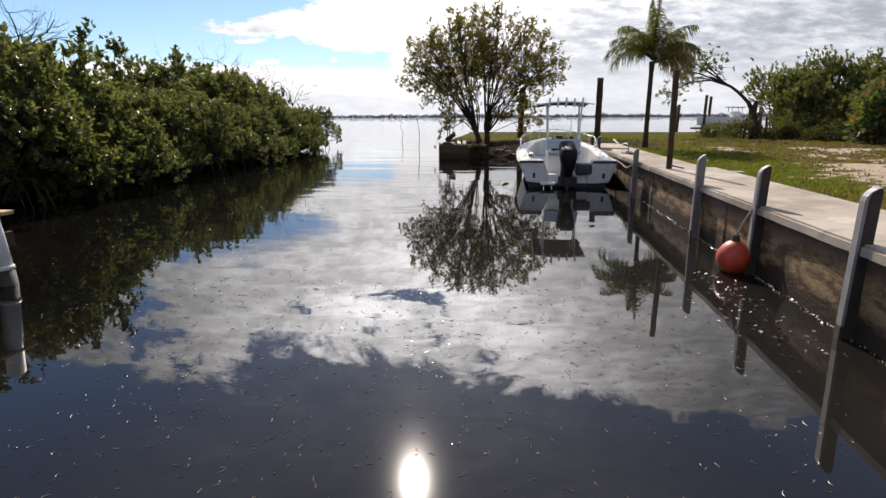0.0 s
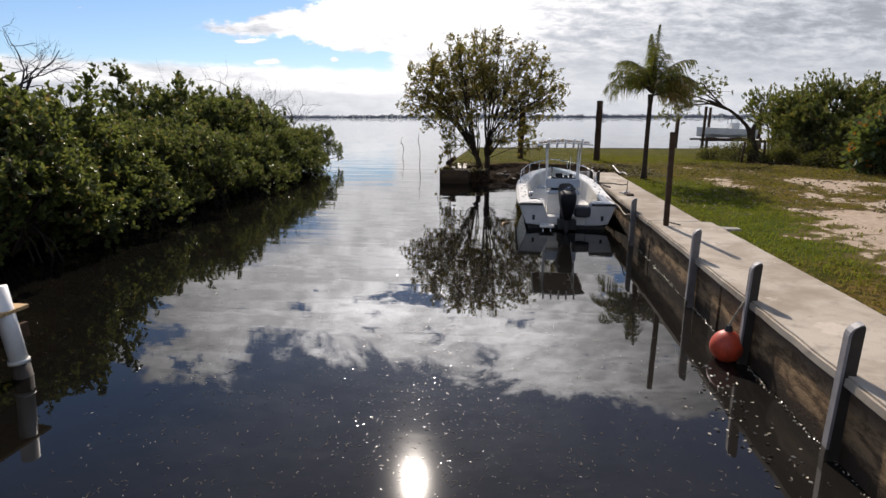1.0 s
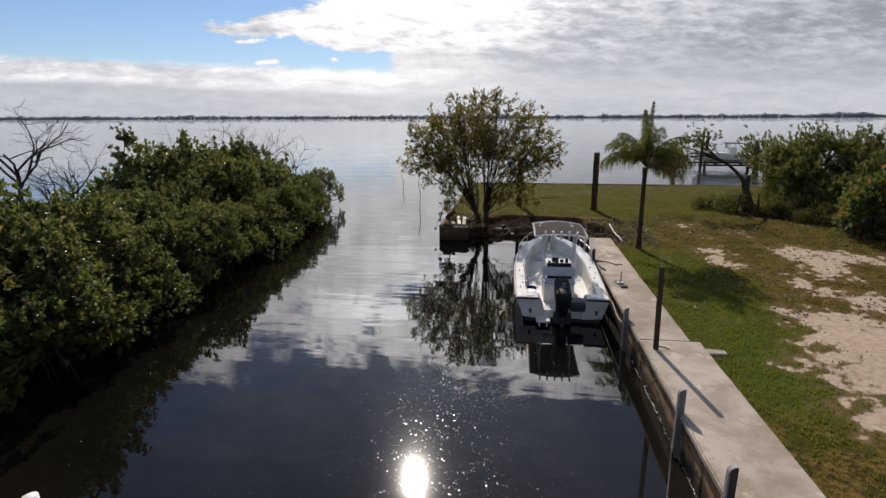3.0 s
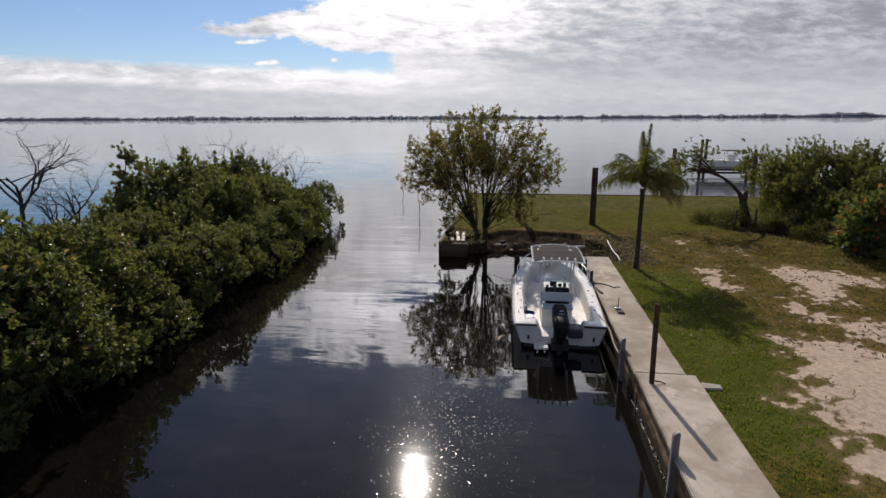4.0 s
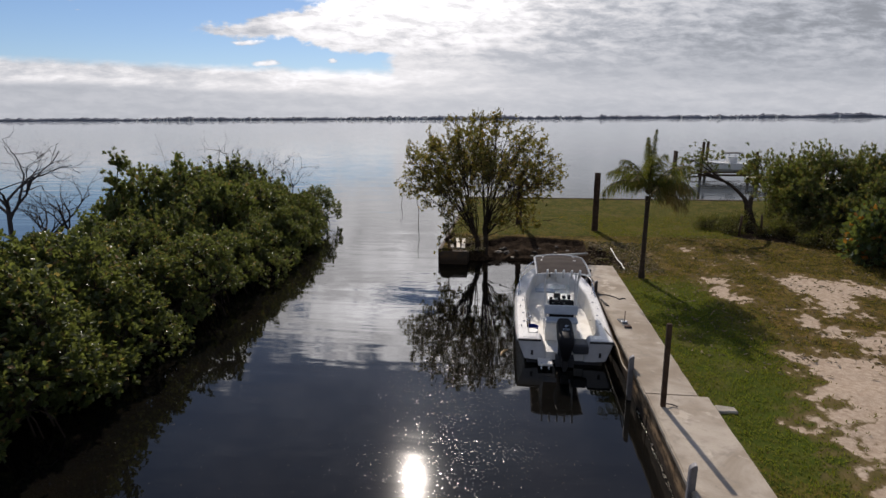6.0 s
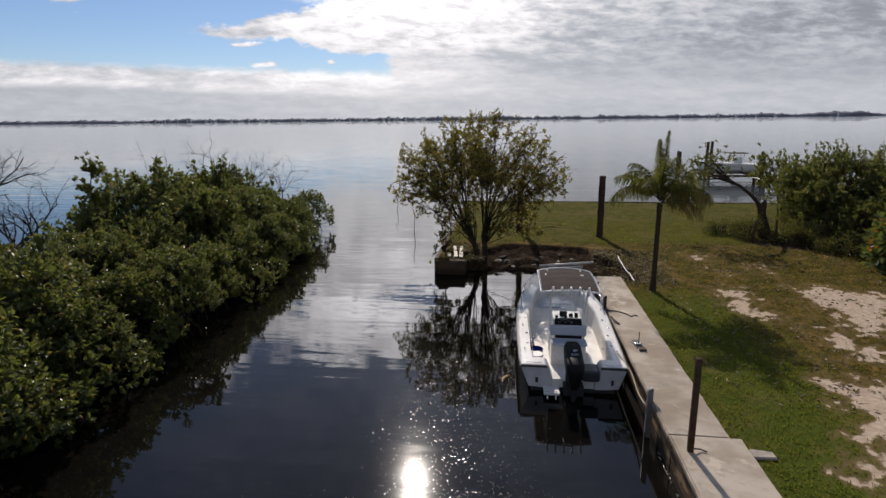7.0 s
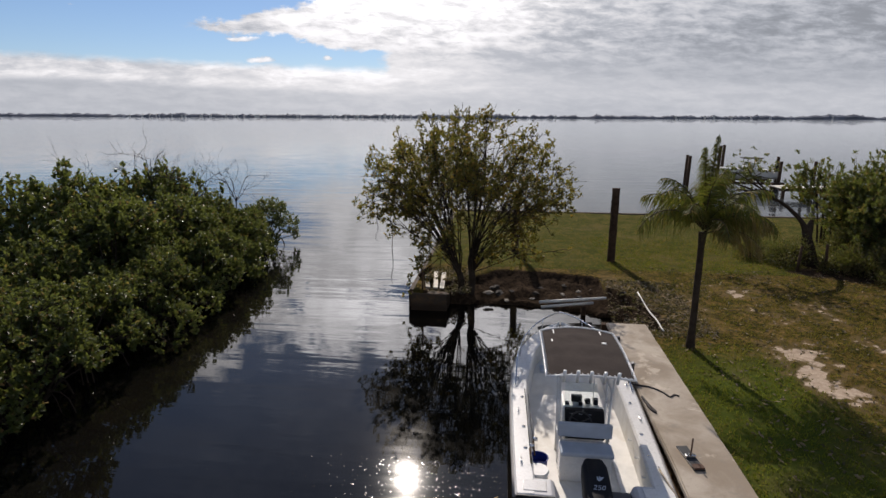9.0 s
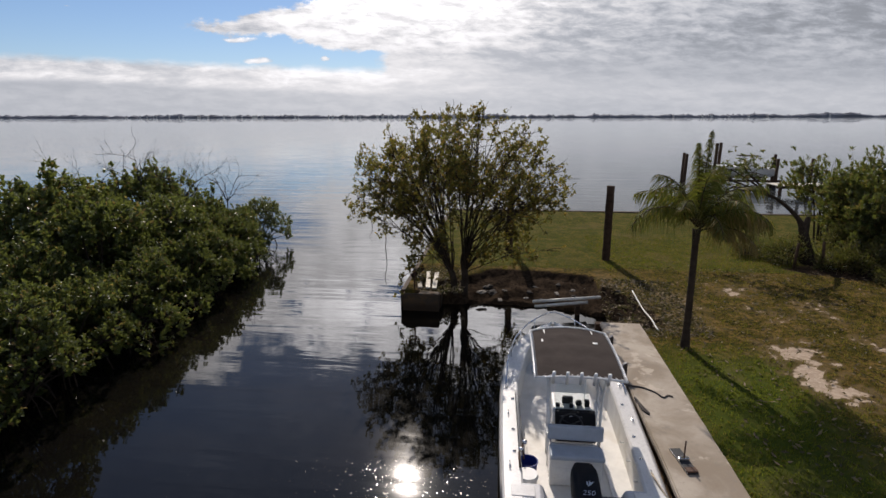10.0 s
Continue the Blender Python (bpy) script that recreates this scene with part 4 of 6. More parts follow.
def buttonwood():
    rng = np.random.RandomState(12)
    wood, green = Build(), Build()
    centre, radii = np.array([0.0, 0.15, 3.15]), np.array([2.95, 2.25, 2.0])
    forks = []
    for pts in ([(-0.04, -0.05, -0.2), (-0.10, 0, 0.4), (-0.30, 0.05, 0.8), (-0.50, 0.1, 1.25)], [(0.24, 0.05, -0.2), (0.27, 0.05, 0.45), (0.20, 0.1, 0.9), (0.30, 0.15, 1.35)]):
        path = bend(pts, 9)
        wood.tube(path, np.linspace(0.125, 0.070, 9), 9)
        forks += [path[3], path[5], path[8]]
    tips, axes = [], []

    def twig(a, way, length, shoots):
        """A short side branch with leafy shoots along it."""
        way = way / (np.linalg.norm(way) + 1e-9)
        b = a + way * length
        mid = (a + b) / 2 + rng.normal(0, 0.05, 3)
        wood.tube([a, mid, b], (0.010, 0.007, 0.004), 4, cap=False)
        for f in np.linspace(0.45, 1.0, shoots):
            q = mid + (b - mid) * (2 * f - 1) if f > 0.5 else a + (mid - a) * 2 * f
            tips.append(q + rng.normal(0, 0.055, 3))
            axes.append(way * 0.6 + rng.normal(0, 0.45, 3) + (0, 0, 0.35))

    ends = []
    for k in range(62):
        a, e = k * 2.39996 + rng.uniform(-0.25, 0.25), math.asin(min(1.0, -0.30 + 1.28 * (k + 0.5) / 62))
        ends.append(centre + radii * np.array([math.cos(a) * math.cos(e), math.sin(a) * math.cos(e), math.sin(e)]) * (rng.uniform(0.84, 1.03) if k % 4 else rng.uniform(0.5, 0.8)))
    # long boughs to both sides, low tufts, thin shoots at the top
    ends += [np.array(p) for p in ((-3.35, 0.0, 3.0), (-3.0, 0.2, 3.55), (-2.55, -0.2, 2.3), (-1.4, -0.2, 1.05), (-1.75, 0.1, 1.7), (3.1, 0.3, 3.6), (2.75, 0.5, 2.9), (2.35, 0.4, 2.0), (1.85, 0.5, 1.6), (2.2, 0.7, 1.35), (1.2, -0.3, 1.35), (-0.9, 0.1, 5.35), (-0.2, 0.2, 5.5), (0.4, 0.3, 5.35), (1.3, 0.2, 5.2))]
    for end in ends:
        f = forks[(2 if end[0] < -0.1 else 5) - rng.randint(0, 3)]
        span = np.linalg.norm(end - f)
        bow = np.array([0.06 * (f[0] - end[0]), 0, 0.10 * span * rng.uniform(-0.2, 1.0)])
        path = bend([f, f * 0.5 + end * 0.5 + bow + rng.normal(0, 0.10, 3), end], 12)
        wood.tube(path, np.linspace(0.009 + 0.0042 * span, 0.005, 12) * rng.uniform(0.8, 1.15), 6, cap=False)
        run = (path[-1] - path[-4]) / (np.linalg.norm(path[-1] - path[-4]) + 1e-9)
        for k in range(2):
            q = end + rng.normal(0, 0.42, 3) * (1, 1, 0.7)
            q = centre + (q - centre) * min(1.0, 1.06 / (np.linalg.norm((q - centre) / radii) + 1e-6)) if q[2] > 2.2 else q
            fork = bend([path[6 + k], (path[6 + k] + q) / 2 + rng.normal(0, 0.06, 3), q], 7)
            wood.tube(fork, np.linspace(0.014, 0.005, 7), 5, cap=False)
            for i in (3, 4, 5, 6, 6, 6):
                twig(fork[i], (q - path[6 + k]) / (np.linalg.norm(q - path[6 + k]) + 1e-6) * 0.45 + rng.normal(0, 0.62, 3) + (0, 0, 0.12), rng.uniform(0.25, 0.62), 4)
        for g in np.linspace(0.56, 1.0, 9):
            i = min(11, int(g * 11.5))
            twig(path[i], run * 0.40 + rng.normal(0, 0.66, 3) + (0, 0, 0.12), rng.uniform(0.32, 0.80) * (0.7 + 0.3 * min(1.0, span / 3)), 4)
    tips, axes = np.array(tips), np.array(axes)
    gap = np.array([noise.fractal(Vector(t * 0.95) + Vector((7.7, 2.0, 1.0)), 0.7, 2.0, 3) > -0.13 for t in tips])
    green.sprays(tips[gap], axes[gap], 8, 0.100, 0.044, 0.17, rng, (0.3, 1.4))
    ob = thing("tree", "spreading multi-stemmed buttonwood tree with olive leaves on the bank", "tree", at=(-1.15, 22.5, 0.42))
    wood.object("trunk", BARK, ob)
    green.object("crown", BUTTONWOOD, ob)


def frond(rng, rachis, leaf, start, a, rise, length, droop, width=0.42, gap=0.026):
    """A palm frond: an arching stalk with two rows of leaflets."""
    n = 16
    pts, p, el = [], np.array(start, float), rise
    for k in range(n):
        pts.append(p.copy())
        p = p + length / n * np.array([math.cos(a) * math.cos(el), math.sin(a) * math.cos(el), math.sin(el)])
        el -= droop / n * (0.5 + 1.1 * k / n)
        a += rng.normal(0, 0.015)
    pts = np.array(pts)
    rachis.tube(pts, np.linspace(0.022, 0.005, n), 5)
    t = np.arange(0.16, 1.0, gap / length)
    for s in (-1, 1):
        at = np.stack([np.interp(t, np.linspace(0, 1, n), pts[:, k]) for k in range(3)], 1)
        fw = np.gradient(at, axis=0)
        fw /= np.linalg.norm(fw, axis=1)[:, None]
        sd = np.cross(fw, (0, 0, 1.0)) * s
        sd /= np.linalg.norm(sd, axis=1)[:, None] + 1e-6
        way = sd * 0.85 + fw * 0.75 + np.array([0, 0, -0.50]) + rng.normal(0, 0.30, at.shape)
        way /= np.linalg.norm(way, axis=1)[:, None]
        ln = width * (0.45 + 0.75 * np.sin(np.clip(t * 1.02, 0, 1) * math.pi) ** 0.7)[:, None] * rng.uniform(0.8, 1.1, (len(t), 1))
        wd = 0.021
        nrm = np.cross(way, fw)
        q = at + way * ln * 0.5
        tip = at + way * ln + np.array([0, 0, -0.24]) * ln / width
        v = np.stack([at - fw * wd / 2, at + fw * wd / 2, q + fw * wd / 2 + nrm * 0.004, tip, q - fw * wd / 2 + nrm * 0.004], 1).reshape(-1, 3)
        b = leaf.count + 5 * np.arange(len(t))
        leaf.v.append(v)
        leaf.f += list(map(tuple, np.stack([b, b + 1, b + 2, b + 4], 1).tolist())) + list(map(tuple, np.stack([b + 4, b + 2, b + 3], 1).tolist()))
        leaf.count += 5 * len(t)


def palm(x, y, z, top, lean, count, size, seed, label, dry=3):
    rng = np.random.RandomState(seed)
    trunk = Build()
    path = bend([(0, 0, -0.15), (lean[0] * 0.2, lean[1] * 0.2, top * 0.4), (lean[0], lean[1], top)], 30)
    r = np.interp(np.arange(30), (0, 2, 8, 26, 29), (0.15, 0.105, 0.074, 0.068, 0.09)) * (1 + 0.05 * (np.arange(30) % 2))
    trunk.tube(path, r, 10)
    head = path[-1]
    ob = thing("palm_tree", label, "palm", at=(x, y, z))
    trunk.object("trunk", PALM_BARK, ob, smooth=True)

    def grow(material, tag, *shape):
        stalk, leaf = Build(), Build()
        frond(rng, stalk, leaf, *shape)
        stalk.object("stalk", PALM_BARK, leaf.object("frond", material, ob, tag))
    for k in range(count):
        a = k * 2.4 + rng.uniform(-0.2, 0.2)
        up = k / count
        grow(FROND, "", head + (0, 0, 0.05), a, 0.62 + 0.80 * up, size * rng.uniform(0.88, 1.08), 2.35 - 1.0 * up + rng.uniform(-0.25, 0.25))
    for k in range(2):
        grow(FROND, "", head + (0, 0, 0.1), k * 2.1, 1.54 - 0.05 * k, size * (1.10 - 0.14 * k), 0.06, 0.22, 0.010)
    for k in range(dry):
        grow(DRYFROND, "drooping yellow-brown dead frond", head - (0, 0, 0.05), 0.55 * (k % 3) - 0.65 + 0.1 * k, 0.92 - 0.17 * k, size * (0.86 - 0.03 * k), 1.95, 0.34)


def thicket():
    rng = np.random.RandomState(33)
    for x, y, rx, ry, rz, base, n in ((13.3, 27.6, 1.2, 1.4, 1.25, 1.95, 320), (13.4, 26.2, 1.2, 1.2, 1.3, 1.5, 300), (14.4, 27.6, 1.5, 1.5, 1.3, 2.55, 330), (15.4, 25.6, 1.5, 1.5, 1.5, 1.7, 360), (16.6, 27.2, 1.7, 1.6, 1.45, 2.4, 330), (14.2, 24.2, 1.2, 1.1, 1.1, 1.1, 260),
                                      (18.4, 25.2, 1.7, 1.6, 1.5, 2.2, 300), (16.2, 23.0, 1.4, 1.3, 1.2, 1.6, 280), (17.9, 21.8, 1.5, 1.4, 1.4, 1.8, 280), (20.6, 27.4, 2.0, 2.0, 1.7, 2.5, 260), (20.4, 22.6, 2.0, 1.8, 1.6, 2.0, 260), (13.6, 30.2, 1.6, 1.6, 1.4, 2.3, 200), (15.2, 21.6, 0.9, 0.9, 0.9, 1.0, 170)):
        wood, green = shrub_meshes(rng, (rx * 1.08, ry * 1.08, rz), base, int(n * 1.3), 16, 0.165, 0.062, 0.15, 0.045, droop=0.5, floor_z=0.08, blown=(-0.5, -0.2, 0.0), ragged=0.34, oval=True)
        ob = thing("bush", "tall wind-bent green bush at the edge of the lawn", "bush", "thicket beside the lawn", at=(x, y, 0.55))
        wood.object("stem", BARK, ob)
        green.object("crown", THICKET, ob)
    for x, y, r, h, n in ((10.3, 26.0, 0.95, 0.55, 110), (11.6, 25.2, 0.8, 0.4, 70), (12.9, 23.6, 1.0, 0.45, 110), (14.4, 21.6, 1.1, 0.5, 120), (9.5, 27.0, 0.7, 0.4, 60), (12.1, 24.9, 0.9, 0.6, 130), (13.3, 24.9, 0.9, 0.7, 130), (12.5, 26.4, 1.0, 0.8, 140), (14.3, 25.3, 1.0, 0.8, 140), (15.4, 23.3, 1.1, 0.8, 140), (13.6, 22.6, 0.8, 0.5, 100), (16.0, 21.0, 1.0, 0.8, 120)):
        wood, green = shrub_meshes(rng, (r, r * 0.8, h), h * 0.7, n, 22, 0.10, 0.04, 0.09, 0.02, floor_z=0.03)
        ob = thing("bush", "low dry scrubby bush at the foot of the thicket", "bush", "scrub at the thicket's foot", at=(x, y, 0.60))
        wood.object("stem", BARK, ob)
        green.object("crown", SCRUB, ob)
    for x, y, r, h in ((13.0, 20.7, 0.8, 1.15), (14.2, 19.9, 1.0, 1.2)):
        wood, green = shrub_meshes(rng, (r, r, h), h * 0.95, 150, 9, 0.22, 0.20, 0.16, 0.05, floor_z=0.1)
        ob = thing("sea_grape", "sea grape shrub with big round leaves, some orange", "bush", at=(x, y, 0.58))
        wood.object("stem", BARK, ob)
        green.object("crown", SEAGRAPE, ob)


def leaning_tree():
    rng = np.random.RandomState(9)
    wood, green = Build(), Build()
    path = bend([(0, 0, -0.2), (-0.25, 0, 0.7), (-0.5, 0, 1.5), (-1.3, 0, 2.25), (-2.3, 0, 2.75)], 14)
    wood.tube(path, np.interp(np.arange(14), (0, 4, 7, 13), (0.32, 0.20, 0.08, 0.035)), 8)
    stub = bend([path[5], path[5] + (0.1, 0, 0.55)], 3)
    wood.tube(stub, (0.18, 0.13, 0.07), 8)
    tips = []
    for end in ((-3.2, 0, 2.5), (-3.0, 0.2, 3.3), (-3.6, -0.2, 2.9), (-2.6, 0.1, 3.5), (-3.9, 0.1, 2.1), (-2.2, 0.3, 3.2)):
        e = np.array(end, float)
        wood.tube(bend([path[-2 - rng.randint(0, 3)], (path[-1] + e) / 2 + (0, 0, 0.1), e], 6), np.linspace(0.04, 0.012, 6), 5)
        for k in range(30):
            t = e + rng.normal(0, 0.34, 3) * (1, 1, 0.7)
            tips.append(t)
            if k % 3 == 0:
                wood.tube([e, (e + t) / 2 + rng.normal(0, 0.03, 3), t], (0.010, 0.007, 0.004), 4, cap=False)
    tips = np.array(tips)
    green.sprays(tips, rng.normal(0, 0.7, tips.shape) + (0, 0, 0.5), 10, 0.12, 0.05, 0.2, rng)
    ob = thing("tree", "leaning half-dead tree with a sparse crown on a bent trunk", "tree", at=(11.2, 26.2, 0.6))
    wood.object("trunk", BARK, ob)
    green.object("crown", THICKET, ob)


mangroves()
dead_trees()
buttonwood()
palm(4.49, 18.05, 0.6, 2.72, (0.06, 0.22), 17, 1.95, 6, "young coconut palm with arching fronds on the lawn", 5)
palm(15.0, 20.6, 0.6, 4.4, (0.1, 0.1), 13, 2.2, 16, "coconut palm among the bushes, its fronds hanging", 2)
thicket()
leaning_tree()


# ---- the moored boat ----
BX, STERN, BOW = 1.54, 12.45, 18.42      # centre line and ends


def hull_line(s):
    """Half beam, sheer height and chine of the hull at s from stern 0 to bow 1."""
    half = np.interp(s, (0, 0.25, 0.5, 0.65, 0.78, 0.88, 0.95, 1.0), (1.13, 1.17, 1.18, 1.13, 0.97, 0.70, 0.40, 0.05))
    sheer = np.interp(s, (0, 0.35, 0.7, 1.0), (0.60, 0.64, 0.76, 0.92))
    return half, sheer


def boat():
    ob = thing("motor_boat", "white centre-console motor boat moored beside the seawall", "boat", at=(BX, STERN, 0))
    L = BOW - STERN
    st = np.concatenate([np.linspace(0, 0.7, 10), np.linspace(0.75, 1.0, 12)])
    # outer shell: keel, chine, sheer
    v, f = [], []
    for s in st:
        half, sheer = hull_line(s)
        flare = 0.19 + 0.20 * max(0, s - 0.55)
        chine = max(half - flare, 0.02)
        cz = 0.10 + 0.30 * max(0, s - 0.6) / 0.4
        keel = -0.28 + 0.9 * max(0, s - 0.8) ** 1.2 / 0.2 ** 0.2
        for x, z in ((-half, sheer), (-(half + chine) / 2 - 0.015, (sheer + cz) / 2), (-chine, cz), (-chine * 0.5, (cz + keel) / 2), (0, keel), (chine * 0.5, (cz + keel) / 2), (chine, cz), ((half + chine) / 2 + 0.015, (sheer + cz) / 2), (half, sheer)):
            v.append((x, s * L, z))
    for i in range(len(st) - 1):
        for k in range(8):
            f.append((9 * i + k, 9 * i + k + 1, 9 * i + 10 + k, 9 * i + 9 + k))
    b, low_b = Build(), Build()
    b.add(v, [q for k, q in enumerate(f) if k % 8 in (0, 1, 6, 7)])
    low_b.add(v, [q for k, q in enumerate(f) if k % 8 in (2, 3, 4, 5)])
    hull = b.object("hull", GEL, ob, smooth=True)
    low_b.object("hull_bottom", BOTTOM, ob, "dark lower hull", smooth=True)
    # rub rail along the sheer
    for sgn in (-1, 1):
        rod("rub_rail", [(sgn * (hull_line(s)[0] + 0.008), s * L, hull_line(s)[1] - 0.035) for s in st], 0.028, RUB, hull, "grey rubber rub rail")
    # gunwale cap and inner liner
    b = Build()
    v, f = [], []
    deckz = 0.20
    for s in st:
        half, sheer = hull_line(s)
        cap = min(0.30 + 0.05 * (s > 0.6), half * 0.6)
        inner = max(half - cap, 0.02)
        for sgn in (-1, 1):
            v += [(sgn * half, s * L, sheer), (sgn * (half - 0.03), s * L, sheer + 0.035), (sgn * (inner + 0.03), s * L, sheer + 0.04), (sgn * inner, s * L, sheer + 0.01)]
    for i in range(len(st) - 1):
        for side_ in (0, 4):
            for k in range(3):
                q = (8 * i + side_ + k, 8 * i + side_ + k + 1, 8 * i + 8 + side_ + k + 1, 8 * i + 8 + side_ + k)
                f.append(q if side_ == 0 else q[::-1])
    b.add(v, f)
    b.object("gunwale", GEL, ob)
    b = Build()
    v, f = [], []
    for s in st:
        half, sheer = hull_line(s)
        cap = min(0.30 + 0.05 * (s > 0.6), half * 0.6)
        inner = max(half - cap, 0.02)
        low = min(deckz + (0.24 if s > 0.66 else 0.0), sheer)
        v += [(-inner, s * L, sheer + 0.01), (-(inner - 0.02 if inner > 0.1 else inner), s * L, low), ((inner - 0.02 if inner > 0.1 else inner), s * L, low), (inner, s * L, sheer + 0.01)]
    for i in range(len(st) - 1):
        f += [(4 * i, 4 * i + 4, 4 * i + 5, 4 * i + 1), (4 * i + 1, 4 * i + 5, 4 * i + 6, 4 * i + 2), (4 * i + 2, 4 * i + 6, 4 * i + 7, 4 * i + 3)]
    b.add(v, f)
    b.object("deck", DECK, ob, "non-slip cream deck")
    # bow casting deck hatch and cushions
    box_part("hatch", (-0.42, 4.55, 0.445), (0.42, 5.1, 0.475), GEL, ob)
    box_part("bow_cushion", (-0.55, 4.2, 0.445), (0.05, 4.5, 0.50), CUSHION, ob)
    # transom: two corner blocks with a notch for the engine
    for sgn in (-1, 1):
        x0, x1 = (-1.13, -0.56) if sgn < 0 else (0.56, 1.13)
        b = Build()
        rim = [(1.13, 0.60), (1.10, 0.635), (0.60, 0.635), (0.56, 0.60), (0.44, 0.30), (0.44, 0.10), (0.70, 0.10), (0.96, 0.13)]
        v = [(sgn * u, -0.02 - 0.05 * (0.6 - z), z) for u, z in rim] + [(sgn * u, 0.36, z) for u, z in rim]
        k8 = len(rim)
        f = [tuple(range(k8)), tuple(range(2 * k8 - 1, k8 - 1, -1))] + [(k, k8 + k, k8 + (k + 1) % k8, (k + 1) % k8) for k in range(k8)]
        b.add(v, f if sgn > 0 else [q[::-1] for q in f])
        c = b.object("transom_corner", TRANSOM, ob, "white transom corner with its shade put into the grey")
        bv = c.modifiers.new("edge", "BEVEL")
        bv.width, bv.segments = 0.018, 2
        box_part("hatch", (x0 + 0.12, 0.06, 0.634), (x1 - 0.12, 0.30, 0.648), GEL, c)
        box_part("corner_trim", (x0 + 0.01, -0.045, 0.575), (x1 - 0.01, -0.012, 0.628), BLACK, c, "black edge trim")
    box_part("engine_well", (-0.45, 0.0, 0.10), (0.45, 0.34, 0.30), GEL, ob)
    box_part("lower_transom", (-0.90, 0.012, -0.30), (0.90, 0.30, 0.099), BOTTOM, ob, "dark lower hull", bevel=0.03)
    box_part("bracket", (-0.22, -0.26, 0.04), (0.20, 0.02, 0.26), BOTTOM, ob, "dark outboard bracket")
    box_part("swim_platform", (-0.64, -0.36, 0.09), (-0.30, 0.02, 0.15), GEL, ob, bevel=0.02)
    lad = rod("swim_ladder", [(-0.56, -0.31, 0.16), (-0.56, -0.36, -0.35)], 0.014, STEEL, ob)
    rod("rail", [(-0.38, -0.31, 0.16), (-0.38, -0.36, -0.35)], 0.014, STEEL, lad)
    for x0 in (-0.78, 0.82):
        box_part("trim_tab", (x0 - 0.18, -0.26, -0.06), (x0 + 0.18, 0.0, -0.04), STEEL, ob, bevel=0.004)
        box_part("drain_fitting", (x0 - 0.03, -0.045, 0.22), (x0 + 0.03, -0.015, 0.34), BLACK, ob, bevel=0.004)
    # bow rail
    rail = thing("bow_rail", "", "")
    rail.parent = ob
    line = []
    for sgn, seq in ((-1, np.linspace(0.50, 0.985, 14)), (1, np.linspace(0.985, 0.50, 14))):
        for s in seq:
            half, sheer = hull_line(s)
            line.append((sgn * max(half - 0.08, 0.0), s * L, sheer + 0.05 + 0.26 * min(1, (s - 0.50) / 0.10)))
    rod("tube", bend(line, 60), 0.014, STEEL, rail)
    for s in (0.60, 0.71, 0.82, 0.92):
        half, sheer = hull_line(s)
        for sgn in (-1, 1):
            rod("stanchion", [(sgn * (half - 0.06), s * L, sheer + 0.02), (sgn * (half - 0.08), s * L, sheer + 0.31)], 0.011, STEEL, rail)
    # console
    con = box_part("console", (-0.33, 1.70, deckz), (0.37, 2.40, 1.02), GEL, ob, "white helm console", bevel=0.05, seg=3)
    bm = bmesh.new()
    box(bm, (-0.30, 1.52, 0.66), (0.34, 1.64, 1.06), 0.02, 2)
    for q in bm.verts:
        q.co.y += 0.55 * (q.co.z - 0.86)
    dash = part("dash", bm, COWL, con, "black instrument dash")
    box_part("chart_plotter", (-0.16, 1.98, 1.02), (0.02, 2.06, 1.14), BLACK, con, bevel=0.015)
    box_part("compass", (0.06, 1.92, 1.02), (0.16, 2.02, 1.10), BLACK, con, bevel=0.03)
    for x in (-0.2, -0.05, 0.1):
        box_part("gauge", (x - 0.03, 1.60, 0.97), (x + 0.03, 1.62, 1.02), STEEL, con, bevel=0.006)
    wheel = Build()
    ang = np.linspace(0, 2 * math.pi, 21)
    wheel.tube(np.stack([-0.06 + 0.18 * np.cos(ang), 1.46 + 0.10 * np.sin(ang), 0.93 + 0.15 * np.sin(ang)], 1), 0.014, 6, cap=False)
    for a in (0.5, 2.6, 4.7):
        wheel.tube([(-0.06, 1.50, 0.92), (-0.06 + 0.18 * math.cos(a), 1.46 + 0.10 * math.sin(a), 0.93 + 0.15 * math.sin(a))], 0.010, 5)
    wheel.object("steering_wheel", BLACK, con, "dark steering wheel")
    for k, (x, y, z, w) in enumerate(((-0.24, 1.86, 1.02, 0.07), (-0.02, 1.84, 1.02, 0.06), (0.24, 1.90, 1.02, 0.08))):
        box_part("instrument", (x - w / 2, y, z), (x + w / 2, y + w, z + 0.05 + 0.03 * k), BLACK, con, bevel=0.012)
    rod("aerial", [(0.22, 2.1, 1.02), (0.23, 2.12, 1.60)], 0.008, ALU, con)
    rod("throttle", [(0.2, 1.56, 0.78), (0.2, 1.50, 0.92)], 0.018, BLACK, con)
    bm = bmesh.new()
    pts = [(-0.31, 1.78, 1.01), (0.27, 1.78, 1.01), (0.24, 1.92, 1.42), (-0.28, 1.92, 1.42)]
    lo = [bm.verts.new(p) for p in pts]
    hi = [bm.verts.new((p[0], p[1] + 0.008, p[2])) for p in pts]
    bm.faces.new(lo[::-1])
    bm.faces.new(hi)
    for k in range(4):
        bm.faces.new((lo[k], lo[(k + 1) % 4], hi[(k + 1) % 4], hi[k]))
    screen = part("windscreen", bm, GLASS, con, "clear acrylic windscreen")
    screen.visible_shadow = False
    box_part("console_seat", (-0.28, 2.30, deckz), (0.24, 2.72, 0.62), GEL, ob, bevel=0.04)
    box_part("seat_pad", (-0.27, 2.32, 0.622), (0.23, 2.70, 0.69), CUSHION, ob, bevel=0.03)
